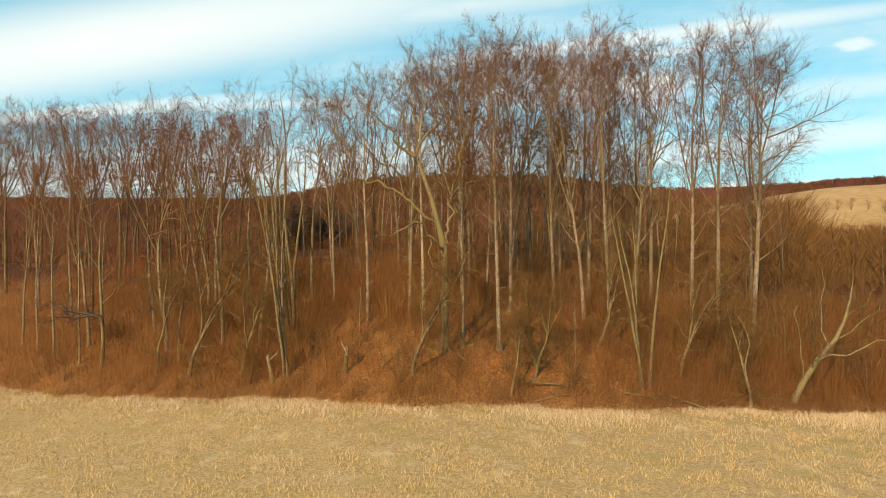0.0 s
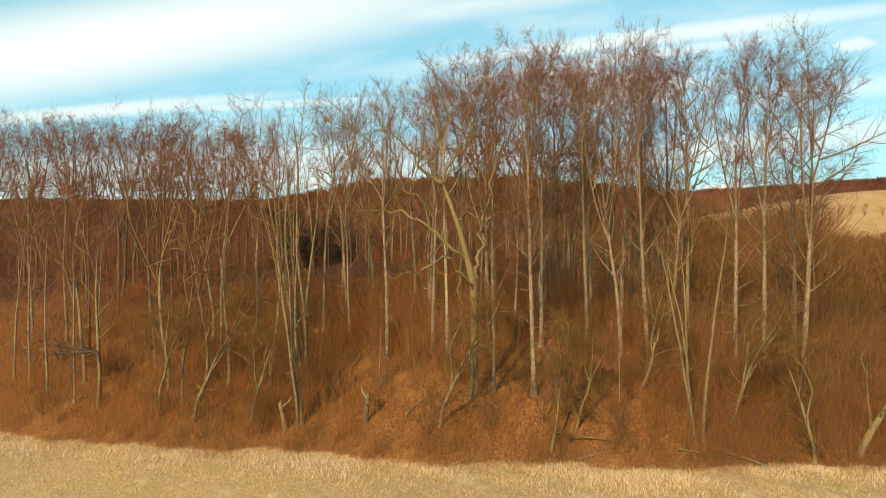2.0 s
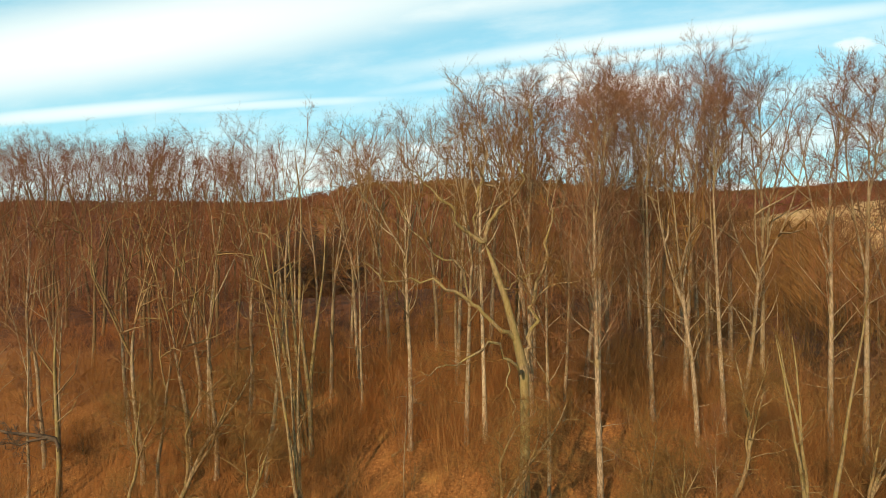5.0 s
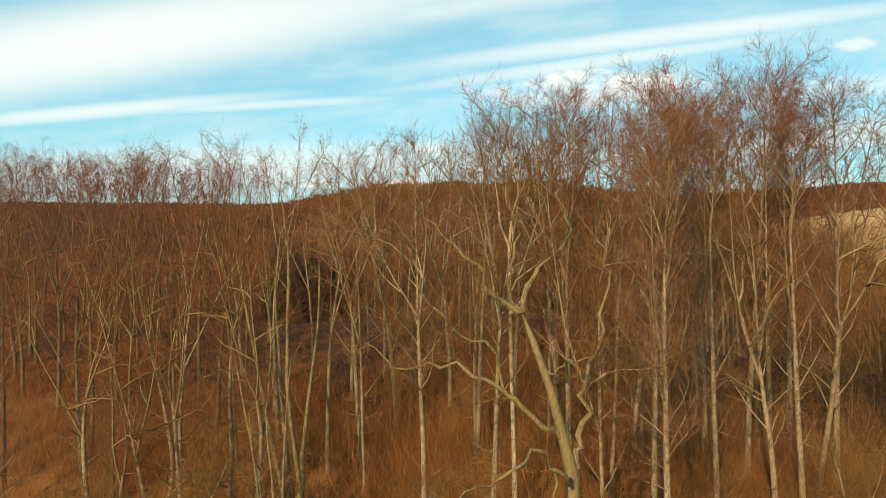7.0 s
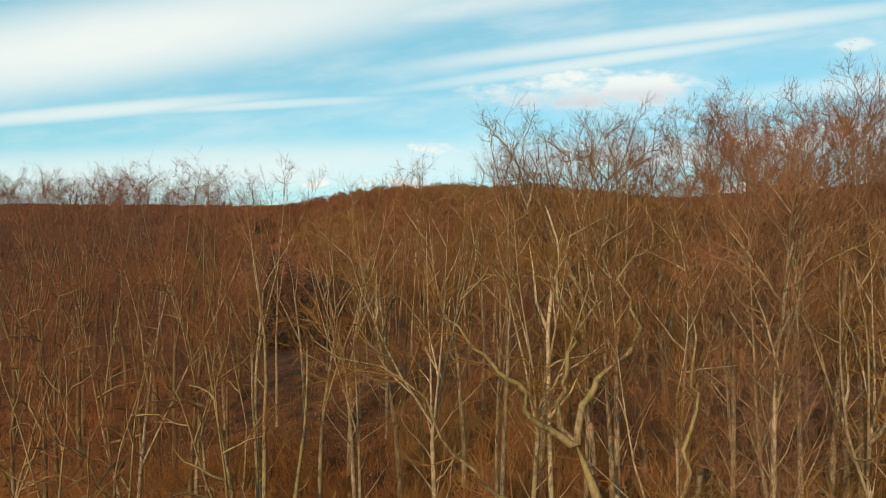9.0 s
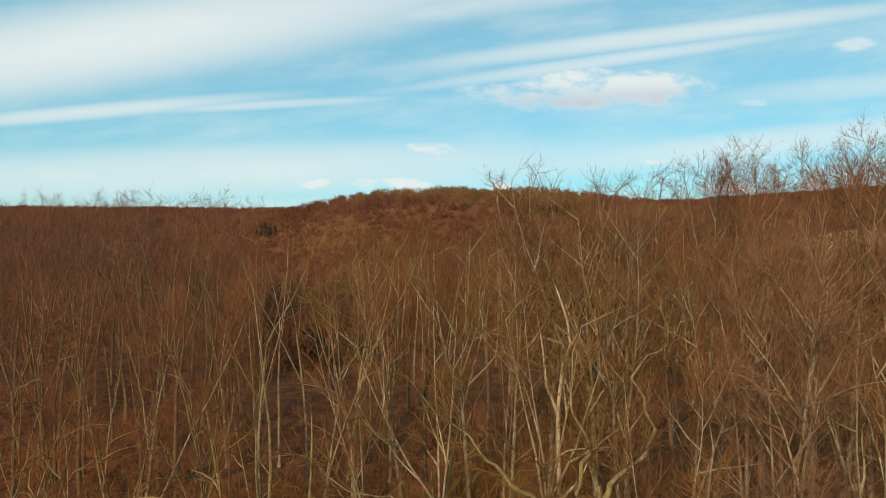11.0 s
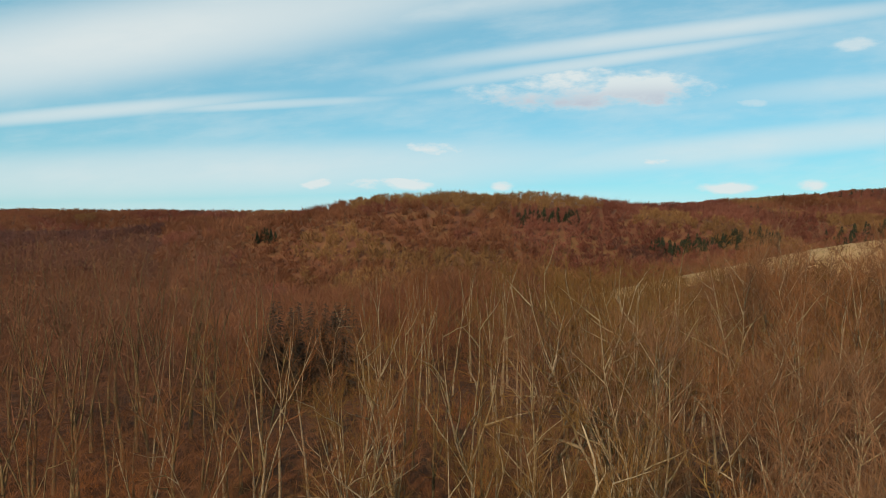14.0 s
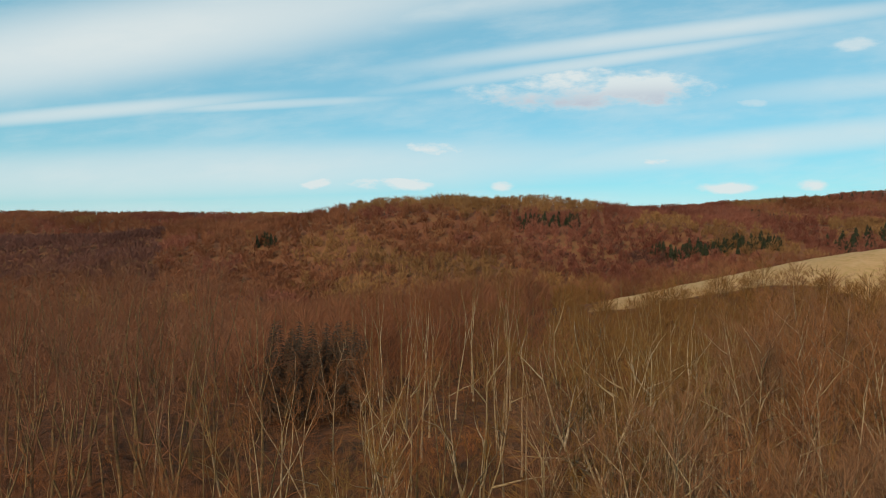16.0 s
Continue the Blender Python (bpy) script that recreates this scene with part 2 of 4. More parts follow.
def edge_y(x):
    """Where the field meets the wood."""
    x = np.asarray(x, float)
    return sum(np.interp(x + k, [-60, -30, -20.8, -10.3, -1, 3, 11, 19.5, 30, 60], [50, 40.2, 36.2, 32.6, 29.9, 29.6, 30.1, 32.3, 34.6, 40]) for k in (-3, 0, 3)) / 3 + 0.3 * np.sin(x * 0.55) + 0.2 * np.sin(x * 1.7 + 1)


def rough(x, y, size):
    return np.sin(x / size + 1.3 * np.sin(y / size * 0.7)) * np.cos(y / size * 1.1 + 0.8 * np.sin(x / size * 0.9 + 2))


def land(x, y):
    """Height of the ground."""
    x, y = np.asarray(x, float), np.asarray(y, float)
    e = np.maximum(y - edge_y(x), 0)
    z = 2.2 - 0.0026 * np.minimum(np.abs(x - 1), 22) ** 2
    z = z + (9.6 - 4.2 * smooth(x, 6, 20) * (1 - smooth(y, 110, 200))) * (1 - np.exp(-e / 19))
    z = z - 4 * smooth(y, 70, 110) - 9 * smooth(y, 150, 260) + 5 * rough(x, y + 40, 34) * smooth(y, 230, 300) * (1 - smooth(y, 400, 450))
    z = z + 25 * smooth(x, -60, 150) * np.exp(-((y - 193) / 52) ** 2)
    ridge = sum(np.interp(x + k, [-260, -107, -78, -40, 36, 91, 154, 230, 330], [36, 50, 58, 63.3, 64.8, 61.3, 55, 51, 48]) for k in (-36, -24, -12, 0, 12, 24, 36)) / 7
    z = z + ridge * np.exp(-(np.minimum(y - 478, 0) / 120) ** 2) * (1 - 0.45 * smooth(y, 500, 640))
    back = np.interp(x, [-900, -528, 0, 280, 381, 449, 528, 900], [68.5, 65.5, 63.5, 73.5, 80.5, 84.5, 91.5, 101.5])
    z = z + (back + 5 - 0.55 * ridge) * smooth(y, 520, 770)
    z = z + 0.12 * rough(x, y, 1.9) * smooth(e, 0, 3) + 0.06 * rough(x, y, 3.1) + 1.5 * rough(x, y, 23) * smooth(y, 110, 170)
    return z


def meadow_at(x, y):
    """One on the open hillside, nought elsewhere."""
    x, y = np.asarray(x, float), np.asarray(y, float)
    return smooth(y - (166 - 22 * smooth(x - 0.5 * y, -10, 25)), 0, 6) * (1 - smooth(y, 212, 220)) * smooth(x - (32 + 0.45 * (y - 173)), -12, 10)


def wooded_at(x, y):
    return smooth(np.asarray(y, float) - edge_y(x), -0.6, 0.9)


def shaded_brush_at(x, y):
    """How far brown brushwood, with the deep wood's shade in its colour, covers the floor of the wood."""
    e = np.asarray(y, float) - edge_y(x)
    return smooth(e, 10, 24)


def mesh_of(name, verts, faces, mat, smooth_faces=False):
    """A mesh from arrays; faces all have the same count of corners."""
    me = bpy.data.meshes.new(name)
    verts, faces = np.asarray(verts, np.float32), np.asarray(faces, np.int32)
    k = faces.shape[1]
    me.vertices.add(len(verts))
    me.vertices.foreach_set("co", verts.ravel())
    me.loops.add(faces.size)
    me.loops.foreach_set("vertex_index", faces.ravel())
    me.polygons.add(len(faces))
    me.polygons.foreach_set("loop_start", np.arange(0, faces.size, k, dtype=np.int32))
    me.polygons.foreach_set("use_smooth", np.full(len(faces), smooth_faces))
    me.update(calc_edges=True)
    me.materials.append(mat)
    return me


def spaced(a, b, first, ratio, limit):
    out, step = [a], first
    while out[-1] < b:
        out.append(out[-1] + step)
        step = min(step * ratio, limit)
    return np.array(out)


def make_ground():
    ys = np.concatenate([-spaced(8, 2600, 4, 1.25, 300)[::-1], spaced(-4, 24, 1.5, 1, 1.5), spaced(24.6, 60, 0.6, 1, 0.6), spaced(61, 200, 1.5, 1.02, 4), spaced(206, 820, 6, 1, 6), spaced(840, 3400, 20, 1.3, 300)])
    half = np.concatenate([spaced(0.7, 40, 0.7, 1, 0.7), spaced(41.5, 200, 2, 1.03, 8), spaced(210, 620, 10, 1, 10), spaced(650, 3000, 30, 1.3, 300)])
    xs = np.concatenate([-half[::-1], [0], half])
    X, Y = np.meshgrid(xs, ys)
    Z = land(X, Y)
    nx, ny = len(xs), len(ys)
    i = (np.arange(ny - 1)[:, None] * nx + np.arange(nx - 1)).ravel()
    me = mesh_of("ground", np.stack([X, Y, Z], -1).reshape(-1, 3), np.stack([i, i + 1, i + nx + 1, i + nx], 1), GROUND, True)
    for name, fn in (("wooded", wooded_at), ("meadow", meadow_at), ("brush", shaded_brush_at)):
        me.attributes.new(name, "FLOAT", "POINT").data.foreach_set("value", fn(X, Y).astype(np.float32).ravel())
    tagged(new("ground", me), "straw-coloured dry field below a leaf-strewn wooded slope and hills", "ground", kind="structure")


make_ground()

# ---------------------------------------------------------------- branches


class Sticks:
    """Tapering branches, each a bent tube that ends in a point."""

    def __init__(self):
        self.groups = {}

    def add(self, pts, radii, sides):
        self.groups.setdefault((len(pts), sides), []).append(([tuple(p) for p in pts], radii))

    def mesh(self, name, mat, round_faces=True):
        V, Fq, Ft, base = [], [], [], 0
        for (n, s), items in self.groups.items():
            P = np.array([p for p, _ in items], float)
            R = np.array([r for _, r in items], float)
            B = len(P)
            d = P[:, -1] - P[:, 0]
            d /= np.maximum(np.linalg.norm(d, axis=1, keepdims=True), 1e-6)
            ref = np.where(np.abs(d[:, 2:3]) > 0.9, np.array([[1.0, 0, 0]]), np.array([[0, 0, 1.0]]))
            a = np.cross(d, ref)
            a /= np.linalg.norm(a, axis=1, keepdims=True)
            b = np.cross(d, a)
            th = np.arange(s) * 2 * np.pi / s
            ring = np.cos(th)[None, :, None] * a[:, None, :] + np.sin(th)[None, :, None] * b[:, None, :]
            body = P[:, :-1, None, :] + R[:, :-1, None, None] * ring[:, None]
            per = (n - 1) * s + 1
            V.append(np.concatenate([body.reshape(B, -1, 3), P[:, -1:]], 1).reshape(-1, 3))
            o = base + np.arange(B)[:, None] * per
            k, k2 = (np.arange(s), (np.arange(s) + 1) % s) if s > 2 else (np.array([0]), np.array([1]))
            for j in range(n - 2):
                Fq.append(np.stack([o + j * s + k, o + j * s + k2, o + (j + 1) * s + k2, o + (j + 1) * s + k], -1).reshape(-1, 4))
            tip = o + (n - 1) * s + 0 * k
            Ft.append(np.stack([o + (n - 2) * s + k, o + (n - 2) * s + k2, tip], -1).reshape(-1, 3))
            base += B * per
        quads = np.concatenate(Fq) if Fq else np.zeros((0, 4), int)
        tris = np.concatenate([np.concatenate(Ft), quads[:, [0, 1, 2]], quads[:, [0, 2, 3]]])
        return mesh_of(name, np.concatenate(V), tris, mat, round_faces)


def bend(rng, p, d, length, n, wander, lift):
    """A wandering line that starts at p along d and turns upwards by lift."""
    pts, d, step = [p.copy()], d.normalized(), length / (n - 1)
    for _ in range(n - 1):
        d = (d + Vector((rng.gauss(0, wander), rng.gauss(0, wander), rng.gauss(0, wander) + lift))).normalized()
        pts.append(pts[-1] + d * step)
    return pts


def along(pts, t):
    f = t * (len(pts) - 1)
    i = min(int(f), len(pts) - 2)
    return pts[i].lerp(pts[i + 1], f - i), (pts[i + 1] - pts[i]).normalized()


def away(rng, d, angle, turn=None):
    """A direction that leaves d at the given angle in degrees."""
    side = d.orthogonal().normalized()
    side.rotate(Matrix.Rotation(rng.uniform(0, 2 * math.pi) if turn is None else turn, 3, d))
    return d * math.cos(radians(angle)) + side * math.sin(radians(angle))


class Growing:
    """One bare tree while it grows: sticks for the trunk, each limb and the twigs."""

    def __init__(self, seed, twigs=9, twig_r=0.011, up=0.06, fine=2, kink=1.0, reach=0.8):
        self.rng = random.Random(seed)
        self.trunk, self.limbs, self.crown = Sticks(), [], Sticks()
        self.twigs, self.twig_r, self.up, self.fine, self.kink, self.reach = twigs, twig_r, up, fine, kink, reach

    def limb(self, pts, radii, sides=4):
        own = Sticks()
        own.add(pts, radii, sides)
        self.limbs.append(own)

    def twigs_on(self, pts, count, length):
        rng, r = self.rng, self.twig_r
        for _ in range(count):
            p, d = along(pts, rng.uniform(0.12, 1.0))
            w = away(rng, d, rng.uniform(22, 72))
            w.z += self.up * 2
            q = p + w.normalized() * length * rng.uniform(0.5, 1.2)
            self.crown.add([p, q], [r, 0], 3)
            for _ in range(self.fine):
                t = rng.uniform(0.25, 0.8)
                v = away(rng, w.normalized(), rng.uniform(20, 48))
                v.z += self.up
                self.crown.add([p.lerp(q, t), p.lerp(q, t) + v * length * rng.uniform(0.25, 0.6)], [r * 0.95, 0], 2)

    def branch_on(self, pts, count, length, r, first=0.2):
        rng = self.rng
        for k in range(count):
            t = first + (1 - first) * (k + rng.random()) / count
            p, d = along(pts, min(t, 0.99))
            size = length * rng.uniform(0.6, 1.15) * (1.15 - 0.45 * t)
            w = away(rng, d, rng.uniform(28, 62))
            w.z += self.up
            b = bend(rng, p, w, size, 4, 0.16 * self.kink, self.up)
            self.crown.add(b, [r, r * 0.75, r * 0.5, 0], 3)
            self.twigs_on(b, self.twigs, size * self.reach)


def grow(seed, height, girth, crown_from, spread, limbs=14, branches=7, twigs=9, forks=2, wander=0.05, stems=1, low=4, twig_r=0.011, lean=0.0, up=0.06, fine=2, kink=0.5, angle=(30, 58), stout=1.0, reach=0.8, fork=(18, 38), top=1.0, sprigs=0):
    """A tree with one or more stems that fork into leaders, limbs, branches and twigs."""
    g = Growing(seed, twigs, twig_r, up, fine, kink, reach)
    rng = g.rng
    for s in range(stems):
        h = height * (1 if s == 0 else rng.uniform(0.75, 0.97))
        turn = rng.uniform(0, 6.28)
        off = Vector((math.cos(turn), math.sin(turn), 0)) * (0 if stems == 1 else girth * 1.2)
        d0 = Vector((off.x * 0.055 / max(girth, 0.1) + lean, off.y * 0.055 / max(girth, 0.1), 1))
        pts = bend(rng, off + Vector((0, 0, -0.4)), d0, h * 0.93 * top, 13, wander, 0.06)
        r0 = girth / (1 if stems == 1 else 1.35)
        radii = [r0 * (1.0 - 0.80 * (top * i / 12) ** 0.9) for i in range(13)]
        radii[12] = radii[11] * (0.8 if top < 1 else 1)
        radii[0] *= 1.55
        g.trunk.add(pts, radii, 8)
        lines = [(pts, 1.0)]
        for k in range(forks):
            t = crown_from + rng.uniform(-0.06, 0.22)
            if top < 1:
                t = 0.985 if k < 1 or (k < 2 and top < 0.7) else rng.uniform(max(0.55, crown_from / top), 0.93)
            p, d = along(pts, t)
            size = h * (0.98 - t) * rng.uniform(0.75, 1.0) if top == 1 else (h - p.z) * rng.uniform(0.88, 1.1)
            f = bend(rng, p, away(rng, d, rng.uniform(*fork), 6.28 * k / forks + rng.uniform(-0.4, 0.4)), size, 8, wander * 1.4 + (0.015 if top < 1 else 0), 0.10 if fork[1] < 40 else 0.06)
            rr = r0 * (1 - 0.8 * (t * top) ** 0.9) * (0.8 if top == 1 else 0.72)
            g.limb(f, [rr * (1 - 0.82 * i / 7) for i in range(8)], 6)
            lines.append((f, 0.75 if top == 1 else 0.5))
        for pts_, share in lines:
            count = max(3, round(limbs * share / stems))
            own = pts_ is pts
            start = crown_from if own else 0.15
            for k in range(count):
                t = start + (0.985 - start) * (k + rng.random() * 0.8) / count
                p, d = along(pts_, t)
                q = (t - start) / (1 - start)
                size = spread * (1.12 - 0.52 * q) * rng.uniform(0.6, 1.15)
                w = away(rng, d, rng.uniform(*angle) - 8 * q, k * 2.4 + rng.uniform(-0.5, 0.5))
                l = bend(rng, p, w, size, 6, 0.13 * kink, up * 0.9)
                rl = max(0.020, min(0.34 * r0 * (1.1 - 0.8 * t), size * 0.015)) * stout
                g.limb(l, [rl * (1 - 0.85 * i / 5) for i in range(6)])
                g.branch_on(l, branches, size * 0.55, max(1.7 * twig_r, rl * 0.42))
            g.branch_on(pts_[-4:], branches + 2, spread * 0.5, 0.012)
        for k in range(sprigs):
            p, d = along(pts, rng.uniform(0.12, 0.75))
            w = away(rng, Vector((0, 0, 1)), rng.uniform(50, 105))
            b = bend(rng, p, w, rng.uniform(0.5, 1.9), 4, 0.22, 0.02)
            g.crown.add(b, [0.014, 0.011, 0.008, 0], 3)
            g.twigs_on(b, 5, 0.7)
        for k in range(low):
            p, d = along(pts, rng.uniform(0.16, max(crown_from, 0.3)))
            w = away(rng, Vector((0, 0, 1)), rng.uniform(62, 98))
            l = bend(rng, p, w, rng.uniform(0.8, spread * 0.6), 5, 0.2, 0.03)
            g.limb(l, [0.03, 0.025, 0.018, 0.012, 0])
            g.branch_on(l, 4, 0.9, 0.010)
    return g


def part(name, me, parent, label=""):
    ob = new(name, me)
    ob.parent = parent
    return tagged(ob, label)


def tree_kind(name, label, category, g, bark, limb_mat, twig_mat, apart=True):
    """A thing of a trunk, its limbs and its crown of twigs; far back the limbs stay with the trunk."""
    thing = tagged(new(name), label, category)
    for l in [] if apart else g.limbs:
        for key, items in l.groups.items():
            (g.trunk if key[1] > 4 else g.crown).groups.setdefault(key, []).extend(items)
    part("trunk", g.trunk.mesh("trunk", bark), thing)
    for l in g.limbs if apart else []:
        part("limb", l.mesh("limb", limb_mat), thing)
    part("crown", g.crown.mesh("crown", twig_mat, False), thing, "fine bare twigs")
    thing["used"] = 0
    thing["tall"] = max(v.co.z for ob in thing.children for v in ob.data.vertices)
    return thing


def put(kind, x, y, scale=1.0, turn=0.0, tilt=(0.0, 0.0), label="", group="", sink=0.05):
    """Stands one more tree of that kind on the ground."""
    m = Matrix.LocRotScale((x, y, float(land(x, y)) - sink), Euler((tilt[0], tilt[1], turn)), (scale,) * 3)
    if not kind["used"]:
        kind["used"] = 1
        kind.matrix_basis, ob = m, kind
    else:
        ob = copy_thing(kind, m @ Matrix.Diagonal((*[1 / s for s in kind.scale], 1)))
    return tagged(ob, label, group=group)


# ---------------------------------------------------------------- kinds of trees
BEECH = [tree_kind("beech_tree", "tall leafless beech with a smooth grey trunk at the wood's edge", "tree",
                   grow(10 + i, 22, 0.195, 0.40 + 0.04 * (i % 3), 3.5, limbs=17, branches=8, twigs=10, forks=3, low=7, wander=0.012, twig_r=0.0064, kink=0.6, up=0.045, angle=(28, 56), top=0.84, fork=(7, 20), reach=0.75, sprigs=16), BARK_BEECH, BARK_BEECH, TWIG_GREY if i % 3 else TWIG) for i in range(6)]
SLENDER = [tree_kind("slender_beech_tree", "slender leafless beech with a pale straight trunk", "tree",
                     grow(30 + i, 19, 0.12, 0.42, 2.8, limbs=14, branches=7, twigs=9, forks=2, low=8, wander=0.02, twig_r=0.0066, kink=0.7, up=0.04, angle=(30, 58), top=0.84, fork=(7, 22), reach=0.75, sprigs=18), BARK_BEECH, BARK_BEECH, TWIG_RUST if i % 2 else TWIG) for i in range(3)]
BARE = [tree_kind("high_crowned_beech_tree", "leafless beech with a long bare trunk and a spreading top", "tree",
                  grow(47 + i, 17.3, 0.155, 0.62, 2.8, limbs=9, branches=7, twigs=8, forks=4, low=4, wander=0.016, twig_r=0.0052, kink=0.8, up=0.045, top=0.68, fork=(10, 32), stout=1.4, sprigs=12), BARK_BEECH, BARK_BEECH, TWIG_OLIVE) for i in range(2)]
FORKED = [tree_kind("forked_beech_tree", "leafless beech with a leaning forked trunk and crooked reaching limbs", "tree",
                    grow(35 + i, 19, 0.19, 0.42, 3.2, limbs=9, branches=7, twigs=8, forks=3, low=9, wander=0.06, twig_r=0.0058, kink=1.8, up=0.025, angle=(36, 84), stout=1.5, reach=0.65, fork=(8, 28), top=0.64, sprigs=26), BARK_BEECH, LIMB, TWIG_RUST) for i in range(3)]
STEMS = [tree_kind("many_stemmed_tree", "leafless tree with several mossy stems from one base", "tree",
                   grow(50 + i, 19, 0.21, 0.42, 2.4, limbs=14, branches=5, twigs=7, forks=0, stems=4, low=3, wander=0.045, twig_r=0.007, kink=1.2, up=0.05, angle=(28, 64), reach=0.6, sprigs=12), BARK_OAK, LIMB, TWIG_OLIVE) for i in range(2)]
CROOKED = [tree_kind("crooked_tree", "small crooked mossy tree with drooping twigs", "tree",
                     grow(60 + i, 9, 0.14, 0.30, 2.2, limbs=9, branches=6, twigs=10, forks=2, low=7, wander=0.13, up=-0.01, twig_r=0.0075, kink=1.6, sprigs=24), BARK_OAK, LIMB, TWIG_OLIVE) for i in range(3)]
SHRUB = [tree_kind("shrub", "leafless brown thicket shrub with many thin stems", "shrub",
                   grow(70 + i, 4.5, 0.04, 0.12, 1.7, limbs=12, branches=3, twigs=4, forks=0, stems=6, low=0, wander=0.12, twig_r=0.006), BARK_INNER_SHADED, LIMB_INNER_SHADED, TWIG_THICKET, False) for i in range(4)]
INNER, DEEP, MOSSY = [], [], []
for i in range(12):
    # Part of these trees wear bark and twigs with shade in the colour.
    bark, twig = ((BARK_INNER_SHADED, TWIG_RUST), (BARK_INNER_SHADED, TWIG_INNER_SHADED), (BARK_INNER_SHADED, TWIG_MOSS))[i % 3]
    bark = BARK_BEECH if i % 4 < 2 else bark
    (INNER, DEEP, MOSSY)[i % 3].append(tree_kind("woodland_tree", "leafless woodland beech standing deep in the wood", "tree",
        grow(80 + i, 17, 0.14, 0.50, 2.6, limbs=9, branches=5, twigs=7, forks=2 + i % 2, low=3, wander=0.03, twig_r=0.0046, fine=2, kink=1.0, up=0.035, angle=(30, 66), stout=0.8, reach=0.75, fork=(6, 22), top=0.78, sprigs=12), bark, LIMB_INNER_SHADED, twig, False))
SPREAD = [tree_kind("spreading_beech_tree", "leafless beech with pale spreading limbs over the slope", "tree",
                    grow(40 + i, 18, 0.165, 0.50, 3.4, limbs=9, branches=6, twigs=7, forks=3, low=4, wander=0.03, twig_r=0.0046, kink=1.1, up=0.04, angle=(30, 66), stout=0.9, reach=0.75, fork=(8, 28), top=0.62, sprigs=12), BARK_BEECH, LIMB, TWIG_MOSS) for i in range(3)]

# ---------------------------------------------------------------- the trees of the edge
pick = random.Random(5)


def stand(rows, kinds, group):
    """Rows of x, y and the height of the top above the datum."""
    for k, (x, y, top) in enumerate(rows):
        kind = kinds[k % len(kinds)]
        put(kind, x, y, max(0.3, (top - float(land(x, y))) / kind["tall"]), pick.uniform(0, 6.28), (pick.gauss(0, 0.009), pick.gauss(0, 0.009)), group=group)


stand([(10.6, 44.5, 27.7), (11.2, 40.9, 25.6), (18.5, 41.0, 26.2), (16.9, 41.3, 25.8), (15.5, 45.4, 27.0),
       (3.2, 34.5, 23.6), (9.6, 48.2, 27.4), (4.4, 39.6, 25.0), (6.6, 46.0, 27.2), (23.0, 45.5, 25.0), (1.3, 40.8, 25.2), (-2.4, 44.5, 25.2), (8.5, 44.4, 26.8), (7.4, 40.6, 25.2), (11.6, 51.0, 28.2), (16.0, 50.5, 28.2), (13.0, 47.0, 27.4)],
      BEECH, "tall beeches of the wood's edge")
stand([(2.9, 40.4, 24.0), (-14.4, 45.8, 20.8), (-27.0, 42.3, 18.0), (7.1, 32.6, 9.3), (-31.0, 45.0, 18.5), (-22.6, 40.6, 16.5), (-7.6, 42.6, 21.8), (1.13, 34.8, 21.0), (-8.4, 60.7, 22.5), (-9.7, 61.5, 21.5), (-14.2, 70.5, 23.0), (-29.0, 43.6, 17.5), (-24.1, 40.4, 16.5), (-4.9, 35.8, 9.5)],
      SLENDER, "slender beeches of the wood's edge")
stand([(-4.75, 38.6, 22.2), (-2.1, 38.8, 22.6), (1.9, 43.9, 24.4), (-7.9, 44.4, 22.5)], BARE, "high-crowned beeches")
stand([(-18.1, 40.1, 18.4), (-15.4, 38.7, 18.4), (-13.4, 41.9, 20.0), (-20.5, 43.4, 19.3), (-24.8, 42.8, 18.5), (-14.1, 39.0, 18.0), (-11.5, 38.2, 18.3), (-17.4, 45.0, 20.4), (-16.3, 37.6, 14.5)],
      FORKED, "forked beeches of the wood's edge")
stand([(-9.9, 39.9, 20.3), (-8.85, 34.2, 14.2), (10.7, 32.2, 14.4)], STEMS, "many-stemmed trees")
stand([(-1.65, 32.4, 10.9), (4.8, 32.1, 8.6), (-11.6, 35.0, 9.2), (-15.0, 36.0, 11.4), (3.4, 30.9, 7.4), (5.2, 32.4, 9.5), (16.1, 31.9, 8.2), (-17.4, 37.2, 9.6), (8.9, 35.4, 11.6), (13.2, 34.0, 10.4)],
      CROOKED, "crooked trees along the field")


BROAD = [tree_kind("broad_beech_tree", "tall leafless beech with a forked trunk and wide arching crown", "tree",
                   grow(17, 22, 0.225, 0.46, 4.3, limbs=14, branches=9, twigs=10, forks=4, low=5, wander=0.02, twig_r=0.0064, kink=0.6, up=0.035, angle=(32, 64), top=0.74, fork=(8, 24), reach=0.75, sprigs=12), BARK_BEECH, BARK_BEECH, TWIG_GREY)]
stand([(20.5, 40.3, 25.6)], BROAD, "")
OPEN = [tree_kind("open_crowned_beech_tree", "leafless beech with long pale limbs fanning from its trunk", "tree",
                  grow(240 + i, 19, 0.18, 0.50, 3.6, limbs=8, branches=7, twigs=7, forks=4, low=4, wander=0.03, twig_r=0.005, kink=1.0, up=0.045, angle=(30, 62), stout=1.6, reach=0.7, fork=(10, 34), top=0.58, sprigs=12), BARK_BEECH, BARK_BEECH, TWIG_OLIVE) for i in range(3)]
